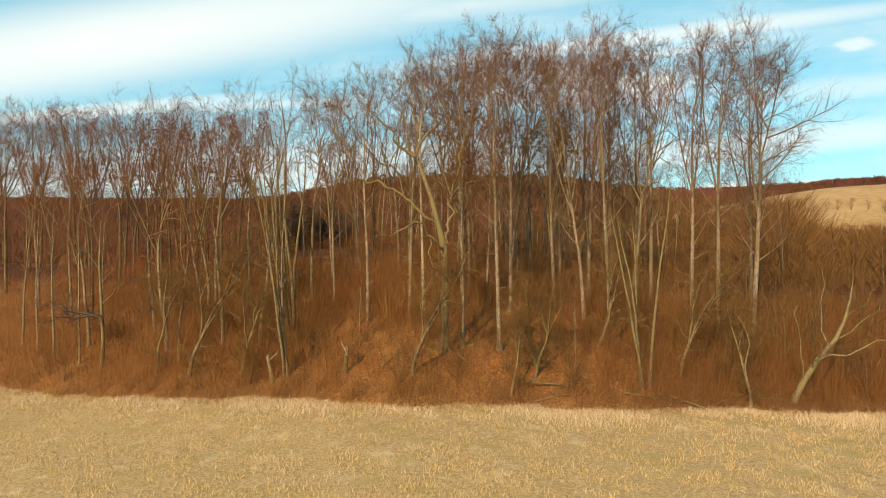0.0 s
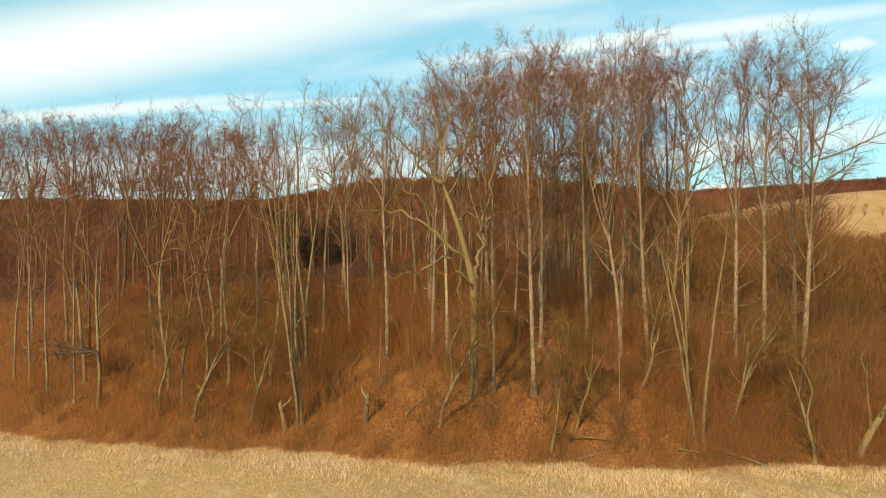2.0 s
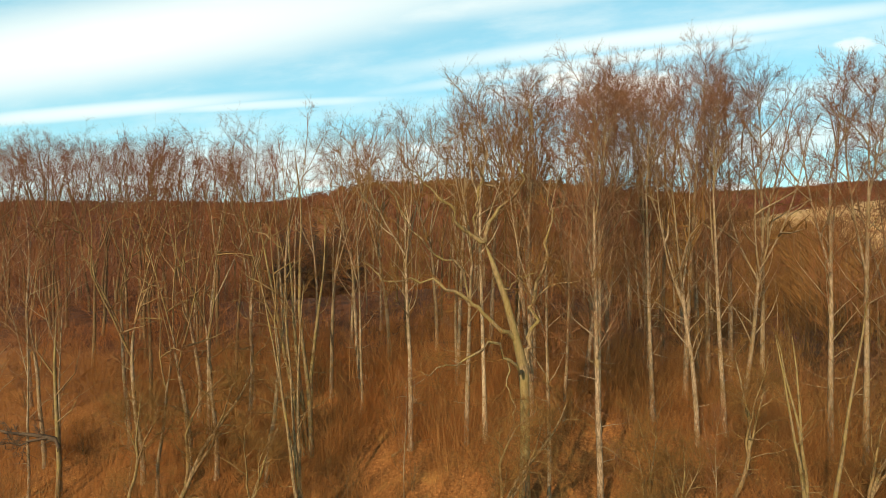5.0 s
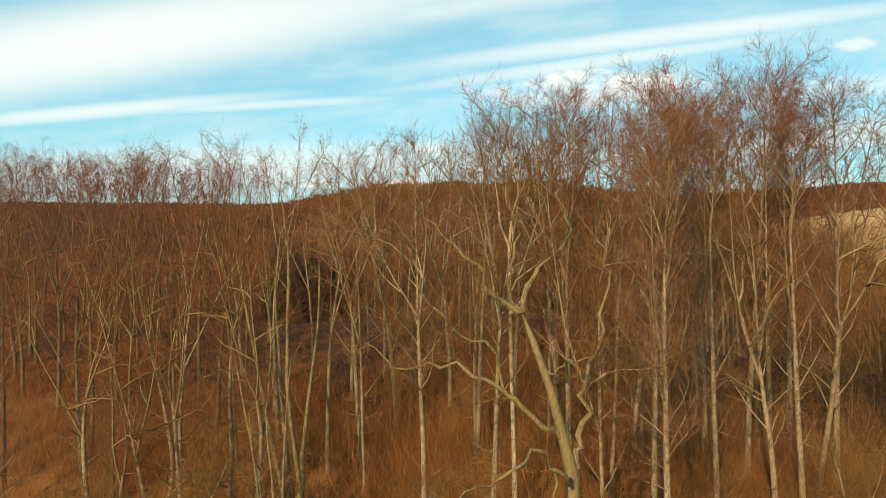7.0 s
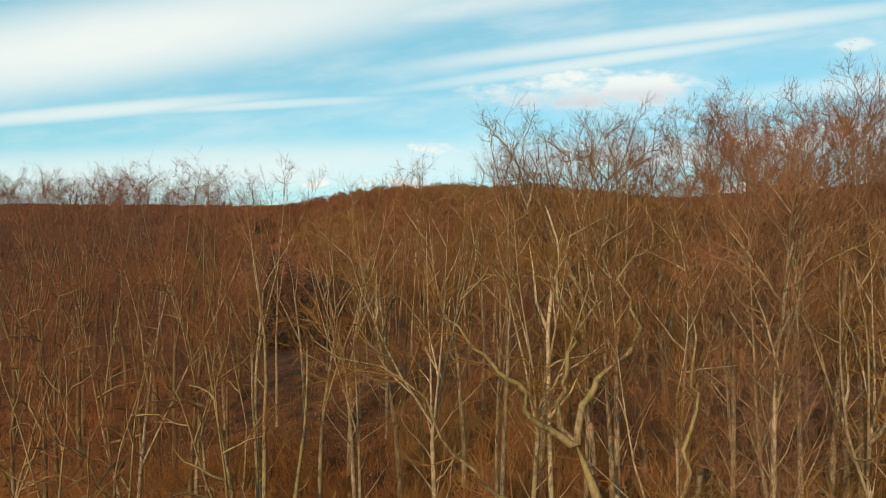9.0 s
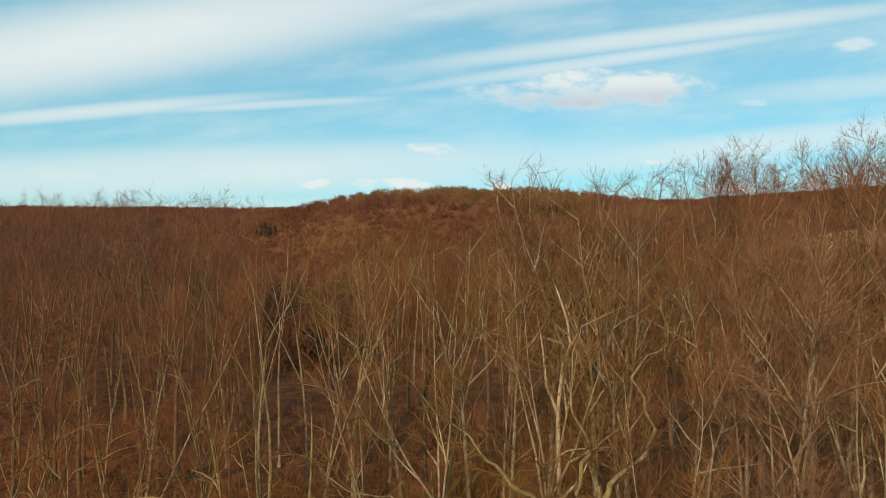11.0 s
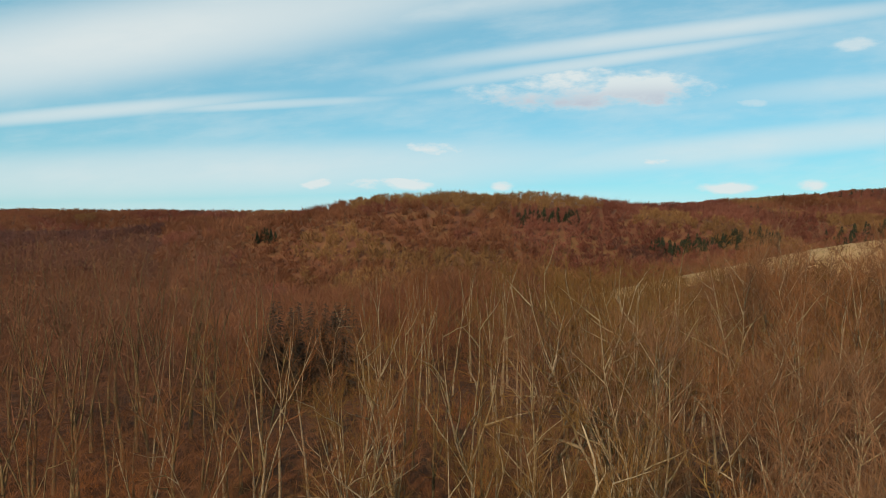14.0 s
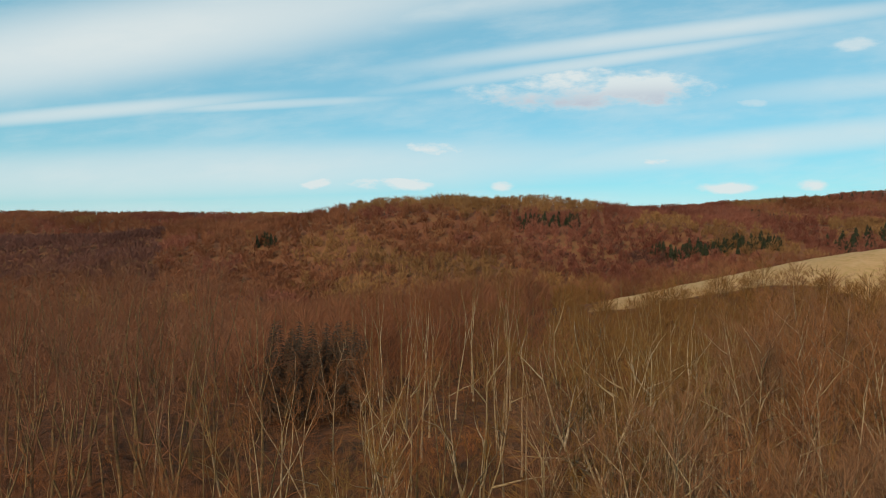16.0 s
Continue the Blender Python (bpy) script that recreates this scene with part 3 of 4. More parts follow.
stand([(-0.3, 48.2, 27.0), (2.6, 50.4, 26.8), (1.8, 45.6, 26.4), (5.4, 50.5, 26.8), (-3.6, 50.0, 25.0), (4.6, 43.4, 24.0), (9.0, 39.0, 22.0), (7.2, 52.5, 25.5), (13.4, 43.6, 23.0), (-6.6, 48.6, 24.0)],
      OPEN, "open-crowned beeches on the slope")
stand([(-19.0, 60.5, 24.5), (-14.2, 52.0, 22.5)],
      SPREAD, "spreading beeches on the slope")


def line(*pts):
    return [Vector(p) for p in pts]


def gnarl(rng, pts, amount):
    """The same line with a bend between every two points."""
    out = [pts[0]]
    for a, b in zip(pts, pts[1:]):
        k = (b - a).length * amount
        out += [a.lerp(b, 0.5) + Vector((rng.gauss(0, k), rng.gauss(0, k), rng.gauss(0, k))), b]
    return out


def taper(r, n, end=0.15):
    return [r * (1 - (1 - end) * i / (n - 1)) for i in range(n)]


def old_oak():
    """The old oak whose bent stem leans out over the slope."""
    g = Growing(7, 10, 0.009, 0.02, 2)
    g.trunk.add(line((0.05, 0, -0.5), (0.0, 0, 0.2), (0.0, 0, 1.6), (0.02, 0, 3.4), (0.0, 0, 5.0), (-0.05, 0, 6.0), (-0.35, 0, 7.2), (-0.75, 0, 8.7), (-1.2, 0.1, 10.0), (-1.7, 0.2, 11.3)),
                [0.44, 0.28, 0.22, 0.20, 0.20, 0.23, 0.165, 0.14, 0.12, 0.07], 9)
    for pts, r in (
        (line((-1.6, 0.2, 11.1), (-2.3, 0.1, 11.5), (-2.9, -0.2, 12.0), (-3.5, -0.3, 12.9), (-4.2, -0.2, 13.6), (-5.0, 0.1, 14.6)), 0.13),
        (line((-1.6, 0.2, 11.1), (-1.2, 0.5, 12.2), (-0.5, 0.8, 12.9), (-0.1, 1.0, 14.2), (0.3, 1.1, 15.6), (0.4, 1.2, 17.0)), 0.12),
        (line((-1.65, 0.2, 11.2), (-1.9, 0.0, 12.4), (-1.7, -0.3, 13.6), (-2.2, -0.5, 14.8), (-2.0, -0.4, 16.2)), 0.10),
        (line((-0.3, 0, 7.0), (-1.35, -0.4, 7.9), (-2.3, -0.7, 8.8), (-3.5, -0.9, 9.5), (-4.6, -1.0, 9.7), (-5.7, -1.2, 9.6), (-6.6, -1.2, 10.4)), 0.13),
        (line((-2.3, -0.7, 8.8), (-3.3, -1.4, 10.4), (-4.6, -1.9, 11.6), (-6.0, -2.2, 13.4), (-7.4, -2.4, 14.2)), 0.07),
        (line((-0.1, -0.1, 5.9), (-1.0, -1.2, 6.6), (-2.2, -2.2, 6.9), (-3.2, -2.6, 6.6), (-4.2, -2.9, 6.5)), 0.10),
        (line((-0.8, -1.0, 6.5), (-0.9, -1.5, 5.6), (-0.7, -1.8, 4.6), (-0.9, -1.9, 3.6)), 0.05),
        (line((0.1, 0, 6.2), (0.3, 0.1, 7.6), (0.45, 0.0, 9.2), (0.9, -0.2, 10.6), (1.1, -0.2, 12.4), (1.0, 0.0, 14.4)), 0.15),
        (line((0.4, 0.0, 8.6), (1.0, -0.9, 9.4), (1.9, -1.4, 9.6), (2.6, -1.3, 10.2)), 0.06),
        (line((-0.9, 0.0, 9.2), (-0.4, -0.8, 9.8), (0.3, -1.2, 9.9), (0.8, -1.1, 10.6)), 0.05),
    ):
        pts = gnarl(g.rng, gnarl(g.rng, pts, 0.14), 0.12)
        g.limb(pts, taper(0.82 * r, len(pts)), 6)
        g.branch_on(pts, 13, 1.5, 0.015)
    return tree_kind("old_oak_tree", "old mossy oak with a bent stem and wide crooked limbs", "tree", g, BARK_OAK, BARK_OAK, TWIG_OLIVE)


put(old_oak(), 0.1, 34.5)


def snag():
    g = Growing(8, 4, 0.010, 0.02, 1)
    g.trunk.add(line((0, 0, -0.4), (-0.1, 0, 4), (-0.25, 0, 9), (-0.3, 0.1, 13.0), (-0.15, 0.1, 14.4), (0.12, 0.1, 15.2), (0.02, 0.1, 16.0), (-0.3, 0.0, 16.9), (-0.42, 0.0, 17.2)),
                [0.17, 0.105, 0.085, 0.072, 0.06, 0.05, 0.042, 0.034, 0.018], 7)
    for pts, r in ((line((-0.3, 0.1, 12.9), (-0.7, 0, 13.9), (-0.8, 0, 15.0), (-1.0, 0.1, 16.3)), 0.07), (line((-0.27, 0, 10), (0.4, -0.2, 10.9), (0.9, -0.2, 12.0)), 0.06), (line((0.1, 0.1, 15.1), (0.35, 0.0, 15.6), (0.32, 0, 16.0)), 0.03)):
        g.limb(pts, taper(r, len(pts)), 5)
        g.branch_on(pts, 3, 0.8, 0.012)
    return tree_kind("dead_tree", "pale barkless dead tree with a broken kinked top", "tree", g, BARK_DEAD, BARK_DEAD, TWIG_OLIVE)


put(snag(), -1.2, 38.8, 0.90)


def leaning_tree():
    g = Growing(9, 9, 0.009, 0.05, 2)
    g.trunk.add(line((-0.1, 0, -0.4), (0.0, 0, 0.2), (0.5, 0, 1.2), (1.3, 0.1, 2.3), (2.4, 0.2, 3.5), (2.9, 0.3, 4.4), (3.3, 0.4, 5.6), (3.6, 0.5, 7.2)), [0.28, 0.20, 0.17, 0.15, 0.12, 0.09, 0.06, 0.03], 8)
    for pts, r in (
        (line((1.3, 0.1, 2.3), (2.5, -0.6, 2.7), (3.8, -1.0, 3.6), (5.2, -1.2, 4.0)), 0.12), (line((2.4, 0.2, 3.5), (3.5, 0.6, 3.8), (4.6, 0.9, 4.6), (5.4, 1.0, 5.8)), 0.10),
        (line((0.5, 0, 1.2), (0.2, -0.3, 2.6), (0.0, -0.4, 4.2), (0.15, -0.4, 5.8)), 0.08), (line((2.0, 0.2, 3.1), (1.8, 0.5, 4.6), (2.1, 0.7, 6.4), (2.0, 0.9, 7.6)), 0.08),
        (line((2.9, 0.3, 4.4), (3.8, -0.2, 5.4), (4.4, -0.5, 6.6)), 0.06), (line((1.0, 0.0, 1.9), (0.8, -0.9, 2.6), (1.0, -1.7, 3.5)), 0.05),
    ):
        pts = gnarl(g.rng, pts, 0.1)
        g.limb(pts, taper(r * 0.7, len(pts)), 5)
        g.branch_on(pts, 8, 1.5, 0.012)
    return tree_kind("leaning_tree", "leaning mossy tree with pale arching limbs above the field's edge", "tree", g, BARK_OAK, BARK_OAK, TWIG_OLIVE)


put(leaning_tree(), 19.0, 33.0)


def stump():
    g = Growing(11, 2, 0.008, 0.0, 0)
    g.trunk.add(line((0.05, 0, -0.3), (0, 0, 0.1), (-0.1, 0, 0.9), (-0.28, 0, 1.75), (-0.2, 0, 2.0)), [0.22, 0.16, 0.14, 0.13, 0.02], 7)
    pts = line((-0.2, 0, 1.5), (0.25, 0.1, 1.9), (0.45, 0.1, 2.3))
    g.limb(pts, taper(0.06, 3), 5)
    g.branch_on(pts, 2, 0.4, 0.01)
    return tree_kind("broken_stump", "short weathered broken tree stump", "stump", g, BARK_OAK, BARK_DEAD, TWIG)


put(stump(), -9.5, 33.9, 0.85)
put(bpy.data.objects["broken_stump"], -5.35, 33.4, 0.8, 2.2)


def bough_tree():
    """A thin tree with a dark broken bough caught in it."""
    g = Growing(12, 8, 0.010, 0.03, 2)
    g.trunk.add(line((0, 0, -0.4), (0.1, 0, 2), (0.0, 0, 4), (-0.2, 0.1, 7), (-0.1, 0.1, 10)), [0.15, 0.11, 0.10, 0.07, 0.02], 6)
    for pts, r in ((line((-0.1, 0, 5.5), (0.7, 0.3, 6.6), (1.0, 0.4, 8.2)), 0.05), (line((-0.2, 0.1, 6.5), (-0.9, -0.2, 7.8), (-1.1, 0, 9.4)), 0.05), (line((0.0, 0, 4.2), (0.9, -0.3, 4.9), (1.6, -0.4, 6.2)), 0.045)):
        g.limb(pts, taper(r, len(pts)), 5)
        g.branch_on(pts, 7, 1.3, 0.012)
    thing = tree_kind("tree_with_hanging_bough", "thin bare tree with a dark broken bough hanging in it", "tree", g, BARK_OAK, LIMB, TWIG)
    h = Growing(13, 8, 0.016, 0.0, 2)
    for pts, r in ((line((0.15, -0.1, 2.9), (0.0, -0.12, 3.4), (-0.7, -0.25, 3.6), (-1.6, -0.4, 3.75), (-2.6, -0.4, 3.95), (-3.4, -0.4, 4.3)), 0.15), (line((-0.4, -0.2, 3.5), (-1.3, -0.7, 3.3), (-2.3, -1.0, 3.5)), 0.08)):
        pts = gnarl(h.rng, pts, 0.1)
        h.crown.add(pts, taper(r, len(pts)), 6)
        h.branch_on(pts, 9, 0.9, 0.025)
    part("broken_bough", h.crown.mesh("broken_bough", BARK_DARK), thing, "dark dead broken bough")
    return thing


put(bough_tree(), -22.4, 40.0)

CANOPY = [tree_kind("dense_crowned_beech_tree", "leafless beech with a dense rounded reddish-brown crown", "tree",
                    grow(140 + i, 17, 0.165, 0.45, 3.0, limbs=10, branches=6, twigs=8, forks=4, low=3, wander=0.035, twig_r=0.0056, kink=1.1, up=0.03, angle=(34, 72), stout=0.9, reach=0.75, fork=(12, 36), top=0.58, sprigs=6), BARK_INNER_SHADED, LIMB_INNER_SHADED, TWIG_CANOPY, False) for i in range(3)]
tall = []
while len(tall) < 42:
    y = pick.uniform(55, 86)
    x = pick.uniform(-0.80 * y + 3, -12)
    if abs(x + 5.6 + 0.19 * (y - 23)) > 4 and all((x - a) ** 2 + (y - b) ** 2 > 9 for a, b in tall):
        tall.append((x, y))
        kind = CANOPY[len(tall) % 3]
        put(kind, x, y, (pick.uniform(23.6, 26.0) + 0.14 * (y - 55) - float(land(x, y))) / kind["tall"], pick.uniform(0, 6.28), (pick.gauss(0, 0.02), pick.gauss(0, 0.02)), group="dense beeches of the canopy")
while len(tall) < 64:
    y = pick.uniform(54, 100)
    x = pick.uniform(0.08 * y, 0.5 * (y - 13) - 4.5)
    if all((x - a) ** 2 + (y - b) ** 2 > 16 for a, b in tall):
        tall.append((x, y))
        kind = SPREAD[len(tall) % 3]
        put(kind, x, y, (pick.uniform(23.4, 26.2) - float(land(x, y))) / kind["tall"], pick.uniform(0, 6.28), (pick.gauss(0, 0.02), pick.gauss(0, 0.02)), group="spreading beeches on the slope")

# deep in the wood
count, tries = 0, 0
spots = list(tall)
while count < 135 and tries < 12000:
    tries += 1
    y = 43 + 75 * pick.random() ** 1.15
    x = pick.uniform(-1, 1) * (0.80 * y + 6)
    if x > 0.50 * y + 1 or y < edge_y(x) + 8.5 or any((x - a) ** 2 + (y - b) ** 2 < (3.5 + 0.02 * (y - 43)) ** 2 for a, b in spots):
        continue
    spots.append((x, y))
    z = float(land(x, y))
    top = pick.uniform(20.6, 24.0) + 1.2 * float(smooth(y, 52, 64)) + 1.3 * float(smooth(x, -16, -10)) - 2.0 * float(smooth(-x, 25, 45))
    if x > 3 + 0.03 * y:
        top = pick.uniform(20.5, 24.5) if pick.random() < 0.28 else pick.uniform(14.5, 18.0) + 0.05 * (y - 43)
    if 0.22 * y < x < 0.43 * y - 3 and y > 54 and pick.random() < 0.6:
        top = pick.uniform(20.5, 24.5)
    if x > 0.5 * (y - 13) - 3.5:
        if pick.random() < 0.5:
            continue
        top = pick.uniform(11.0, 14.0)
    if (abs(x + 0.225 * y) < 6 and y > 76) or (abs(x + 5.6 + 0.19 * (y - 23)) < 4 and y > 62):
        continue
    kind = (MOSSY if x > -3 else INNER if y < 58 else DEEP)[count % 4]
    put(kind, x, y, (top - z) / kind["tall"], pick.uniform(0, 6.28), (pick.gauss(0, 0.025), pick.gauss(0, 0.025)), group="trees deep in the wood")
    count += 1

# thicket
for k in range(96):
    right = k % 2 == 0
    x = pick.uniform(16, 36) if right else pick.uniform(-34, 18)
    y = float(edge_y(x)) + (pick.uniform(1, 30) if right else pick.uniform(0.5, 14))
    put(SHRUB[k % 4], x, y, pick.uniform(0.7, 1.45) if right else pick.uniform(0.35, 0.8), pick.uniform(0, 6.28), group="shrubs of the thicket")
# hedge across the open hillside
for k in range(26):
    put(SHRUB[k % 4], 84 + 3.6 * k + pick.uniform(-1, 1), 163 + pick.uniform(-2, 2) - 0.3 * k, pick.uniform(0.6, 1.1), pick.uniform(0, 6.28), group="hedge on the hillside")


def undergrowth(name, label, mat, seed, clumps, per, low, high, place, fan=0.75):
    """Clumps of thin upright stems."""
    g = np.random.default_rng(seed)
    x, y = place(g, clumps)
    h = g.uniform(low, high, len(x))
    n = len(x)
    a, sp = g.uniform(0, 6.283, (n, per)), g.uniform(0.05, 1.0, (n, per)) * fan
    root = np.stack([x[:, None] + 0.5 * g.normal(0, 0.5, (n, per)), y[:, None] + 0.5 * g.normal(0, 0.5, (n, per)), np.zeros((n, per))], -1)
    root[..., 2] = land(root[..., 0], root[..., 1]) - 0.05
    lift = (h[:, None] * g.uniform(0.0, 0.55, (n, per)))
    root[..., 2] += lift * (g.random((n, per)) < 0.5)
    d = np.stack([np.cos(a) * sp, np.sin(a) * sp, np.ones((n, per))], -1)
    ln = h[:, None] * g.uniform(0.35, 0.8, (n, per))
    tip = root + d * ln[..., None]
    w = 0.0055 + 0.0016 * np.minimum(h, 3.0)[:, None, None] * np.ones((n, per, 1))
    V = np.stack([root + w * [1, 0, 0], root + w * [-0.5, 0.87, 0], root + w * [-0.5, -0.87, 0], tip], 2).reshape(-1, 3)
    i = np.arange(n * per)[:, None] * 4
    F = np.concatenate([i + [0, 1, 3], i + [1, 2, 3], i + [2, 0, 3]])
    tagged(new(name, mesh_of(name, V, F, mat)), label, "undergrowth", kind="stuff")


def wood_floor(g, n, a, b):
    y = a + (b - a) * g.random(n * 3) ** 1.2
    x = g.uniform(-1, 1, n * 3) * (0.78 * y + 4)
    e = y - edge_y(x)
    bare = np.exp(-((x - 2.5) / 7.5) ** 2 - ((e - 4) / 4.5) ** 2)
    ok = (e > 0.2) & (g.random(n * 3) > 0.85 * bare)
    return x[ok][:n], y[ok][:n]


def wood_hem(g, n):
    x = g.uniform(-34, 28, n)
    return x, edge_y(x) + g.normal(0.6, 0.7, n)


undergrowth("undergrowth", "brown leafless saplings and brushwood under the trees", TWIG_BRUSH, 21, 3600, 20, 0.7, 3.4, lambda g, n: wood_floor(g, n, 29, 56), 1.1)
# Same brushwood farther in, coloured dark for the shade under the trees.
undergrowth("deep_undergrowth", "brown brushwood deep in the wood, with shade put into its colour", TWIG_SHADE, 25, 1800, 13, 0.8, 3.4, lambda g, n: wood_floor(g, n, 56, 114), 1.0)

def young_beeches(g, n):
    y = 38 + 50 * g.random(n * 4) ** 1.2
    x = g.uniform(-1, 0.5, n * 4) * (0.6 * y + 2)
    ok = (rough(x, y, 5.5) + 0.4 * rough(x, y, 2.1) > 0.45) & (y > edge_y(x) + 5)
    return x[ok][:n], y[ok][:n]


undergrowth("young_beech_brush", "young beeches still holding rust-brown dead leaves", twig_material("rusty_leaves", (0.25, 0.080, 0.020), (0.33, 0.115, 0.032)), 24, 1100, 16, 0.7, 2.6, young_beeches, 1.3)
# Added upright twigs that stand for the edge trees' sunlit lower branches.
def saplings(g, n):
    e = 5 + 13 * g.random(n * 3)
    x = g.uniform(-22, 24, n * 3)
    y = edge_y(x) + e
    ok = (g.random(n * 3) < 0.35 + 0.65 * smooth(x, -6, 2)) & (rough(x, y, 4.3) + 0.5 * rough(x, y, 1.9) > -0.35)
    return x[ok][:n], y[ok][:n]


undergrowth("sapling_thicket", "thin brown upright twigs added for the sunlit lower branches between the trunks", TWIG_LIT_INFILL, 26, 420, 20, 2.0, 6.0, saplings, 1.1)
undergrowth("bramble_fringe", "low dry stalks along the foot of the wood", TWIG_TAN, 22, 1500, 12, 0.25, 0.8, wood_hem, 1.8)

def fallen_branch(seed):
    g = Growing(seed, 3, 0.008, 0.0, 1)
    rng = g.rng
    pts = bend(rng, Vector((0, 0, 0.06)), Vector((1, 0, 0.02)), rng.uniform(1.6, 3.4), 6, 0.10, 0.0)
    pts = [Vector((p.x, p.y, max(0.05, p.z))) for p in pts]
    g.trunk.add(pts, taper(rng.uniform(0.04, 0.09), 6), 6)
    for k in range(4):
        p, d = along(pts, rng.uniform(0.3, 0.95))
        b = bend(rng, p, Vector((d.x, d.y + rng.choice((-1, 1)) * 0.9, 0.35)), rng.uniform(0.4, 1.0), 4, 0.12, 0.0)
        g.limb(b, taper(0.025, 4), 4)
        g.twigs_on(b, 3, 0.4)
    return tree_kind("fallen_branch", "pale fallen branch lying on the leaf litter", "branch", g, BARK_OAK, BARK_OAK, TWIG_TAN)


def lay(kind, x, y, turn):
    """Rests a branch along the slope."""
    tip = float(land(x + math.cos(turn) * 2, y + math.sin(turn) * 2)) - float(land(x, y))
    put(kind, x, y, 1.0, turn, (0.0, 0.0), group="fallen branches", sink=0.0).matrix_basis = Matrix.LocRotScale((x, y, float(land(x, y)) + 0.03), Euler((0, -math.atan2(tip, 2), turn)), None)


LYING = [fallen_branch(100 + k) for k in range(3)]
for k, (x, y, turn) in enumerate([(4.6, 30.4, 0.2), (6.4, 31.2, 2.9), (9.2, 30.9, 0.1), (12.2, 31.2, 3.3), (14.2, 31.6, 0.4), (-3.4, 33.4, 1.0), (-7.9, 34.6, 2.5), (-13.6, 36.6, 0.6), (-17.8, 38.0, 2.8), (-24.6, 40.4, 0.3), (1.2, 33.4, 2.2), (-5.6, 38.2, 0.8), (16.9, 32.6, 0.2), (13.3, 30.8, 2.7)]):
    lay(LYING[k % 3], x, y, turn)

# ---------------------------------------------------------------- distant woods


def far_wood(name, label, xs, ys, size, spikes, width, mat, seed, near=False, wide=0.46):
    """Crowns of many bare upright twigs on short trunks."""
    g = np.random.default_rng(seed)
    n = len(xs)
    zs = land(xs, ys)
    h = size * g.uniform(*((0.6, 1.3) if near else (0.8, 1.2)), n)
    a, r = g.uniform(0, 6.283, (n, spikes)), np.sqrt(g.uniform(0, 1, (n, spikes)))
    t = g.uniform(0, 1, (n, spikes))
    reach = (wide * h)[:, None] * r * (0.45 + 0.9 * np.sin(t * 2.6 + 0.3))
    p0 = np.stack([xs[:, None] + 0.45 * reach * np.cos(a), ys[:, None] + 0.45 * reach * np.sin(a), zs[:, None] + h[:, None] * (0.0 + 0.7 * t)], -1)
    ln = h[:, None] * g.uniform(0.16, 0.34, (n, spikes))
    d = np.stack([np.cos(a) * (0.25 + 0.5 * r), np.sin(a) * (0.25 + 0.5 * r), 0.75 + 0 * a], -1) + g.normal(0, 0.16, (n, spikes, 3))
    d /= np.linalg.norm(d, axis=-1, keepdims=True)
    p1 = p0 + d * ln[..., None]
    side = np.cross(d, g.normal(0, 1, (n, spikes, 3)))
    side /= np.linalg.norm(side, axis=-1, keepdims=True)
    w = width * g.uniform(0.6, 1.3, (n, spikes, 1))
    other = np.cross(d, side)
    V = np.stack([p0 + side * w, p0 - side * w * 0.5 + other * w * 0.8, p0 - side * w * 0.5 - other * w * 0.8, p1], 2).reshape(-1, 3)
    i = np.arange(n * spikes)[:, None] * 4
    F = i + [0, 1, 3]
    tb = np.stack([xs, ys, zs - 0.5], -1)
    tt = np.stack([xs + g.normal(0, 0.3, n), ys, zs + h * 0.75], -1)
    q = 0.012 * h[:, None]
    TV = np.stack([tb + q * [1, 0, 0], tb + q * [-0.5, 0.85, 0], tb + q * [-0.5, -0.85, 0], tt], 1).reshape(-1, 3)
    j = np.arange(n)[:, None] * 4
    TF = np.concatenate([j + [0, 1, 3], j + [1, 2, 3], j + [2, 0, 3]])
    wood = tagged(new(name), label, "woodland", kind="stuff")
    part("crowns", mesh_of("crowns", V, F, mat), wood)
    if near:
        part("trunks", mesh_of("trunks", TV, TF, LIMB), wood)


def scatter(seed, near, far, gap, keep):
    g = np.random.default_rng(seed)
    out = []
    y = near
    while y < far:
        half = 0.80 * y + 12
        x = np.arange(-half, half, gap)
        out.append(np.stack([x + g.uniform(-0.48, 0.48, len(x)) * gap, y + g.uniform(-0.5, 0.5, len(x)) * gap], 1))
        y += gap
    p = np.concatenate(out)
    return p[keep(p[:, 0], p[:, 1])]


def no_meadow(x, y):
    return (meadow_at(x, y) < 0.2) & ~((x > 0.52 * y) & (y < 122))


p = scatter(3, 112, 240, 6.0, no_meadow)
olive = (p[:, 0] > 0.12 * p[:, 1]) & (p[:, 1] < 205)
low = (p[:, 0] > 0.30 * p[:, 1]) & (p[:, 1] < 175)
some = p[~olive]
far_wood("near_hillside_wood", "leafless brown beech wood on the plateau behind the edge", some[:, 0], some[:, 1], 10.5, 240, 0.055, TWIG_FAR, 4, True, 0.40)
some = p[olive & ~low]
far_wood("olive_hillside_wood", "leafless olive-brown wood below the open hillside", some[:, 0], some[:, 1], 9.5, 240, 0.055, TWIG_THICKET, 15, True, 0.40)
p = scatter(13, 66, 175, 3.4, lambda x, y: ((x > 0.50 * y) | ((y > 105) & (x > 0.26 * y))) & (meadow_at(x, y) < 0.35))
far_wood("hillside_scrub", "low leafless scrub between the wood and the open hillside", p[:, 0], p[:, 1], np.where(p[:, 0] > 0.5 * p[:, 1], np.clip(10.7 + np.where(p[:, 0] < 0.60 * p[:, 1], 0.085, 0.035) * p[:, 1] - land(p[:, 0], p[:, 1]), 3.0, 13.0), 7.0), 150, 0.05, TWIG_THICKET, 14, True, 0.42)
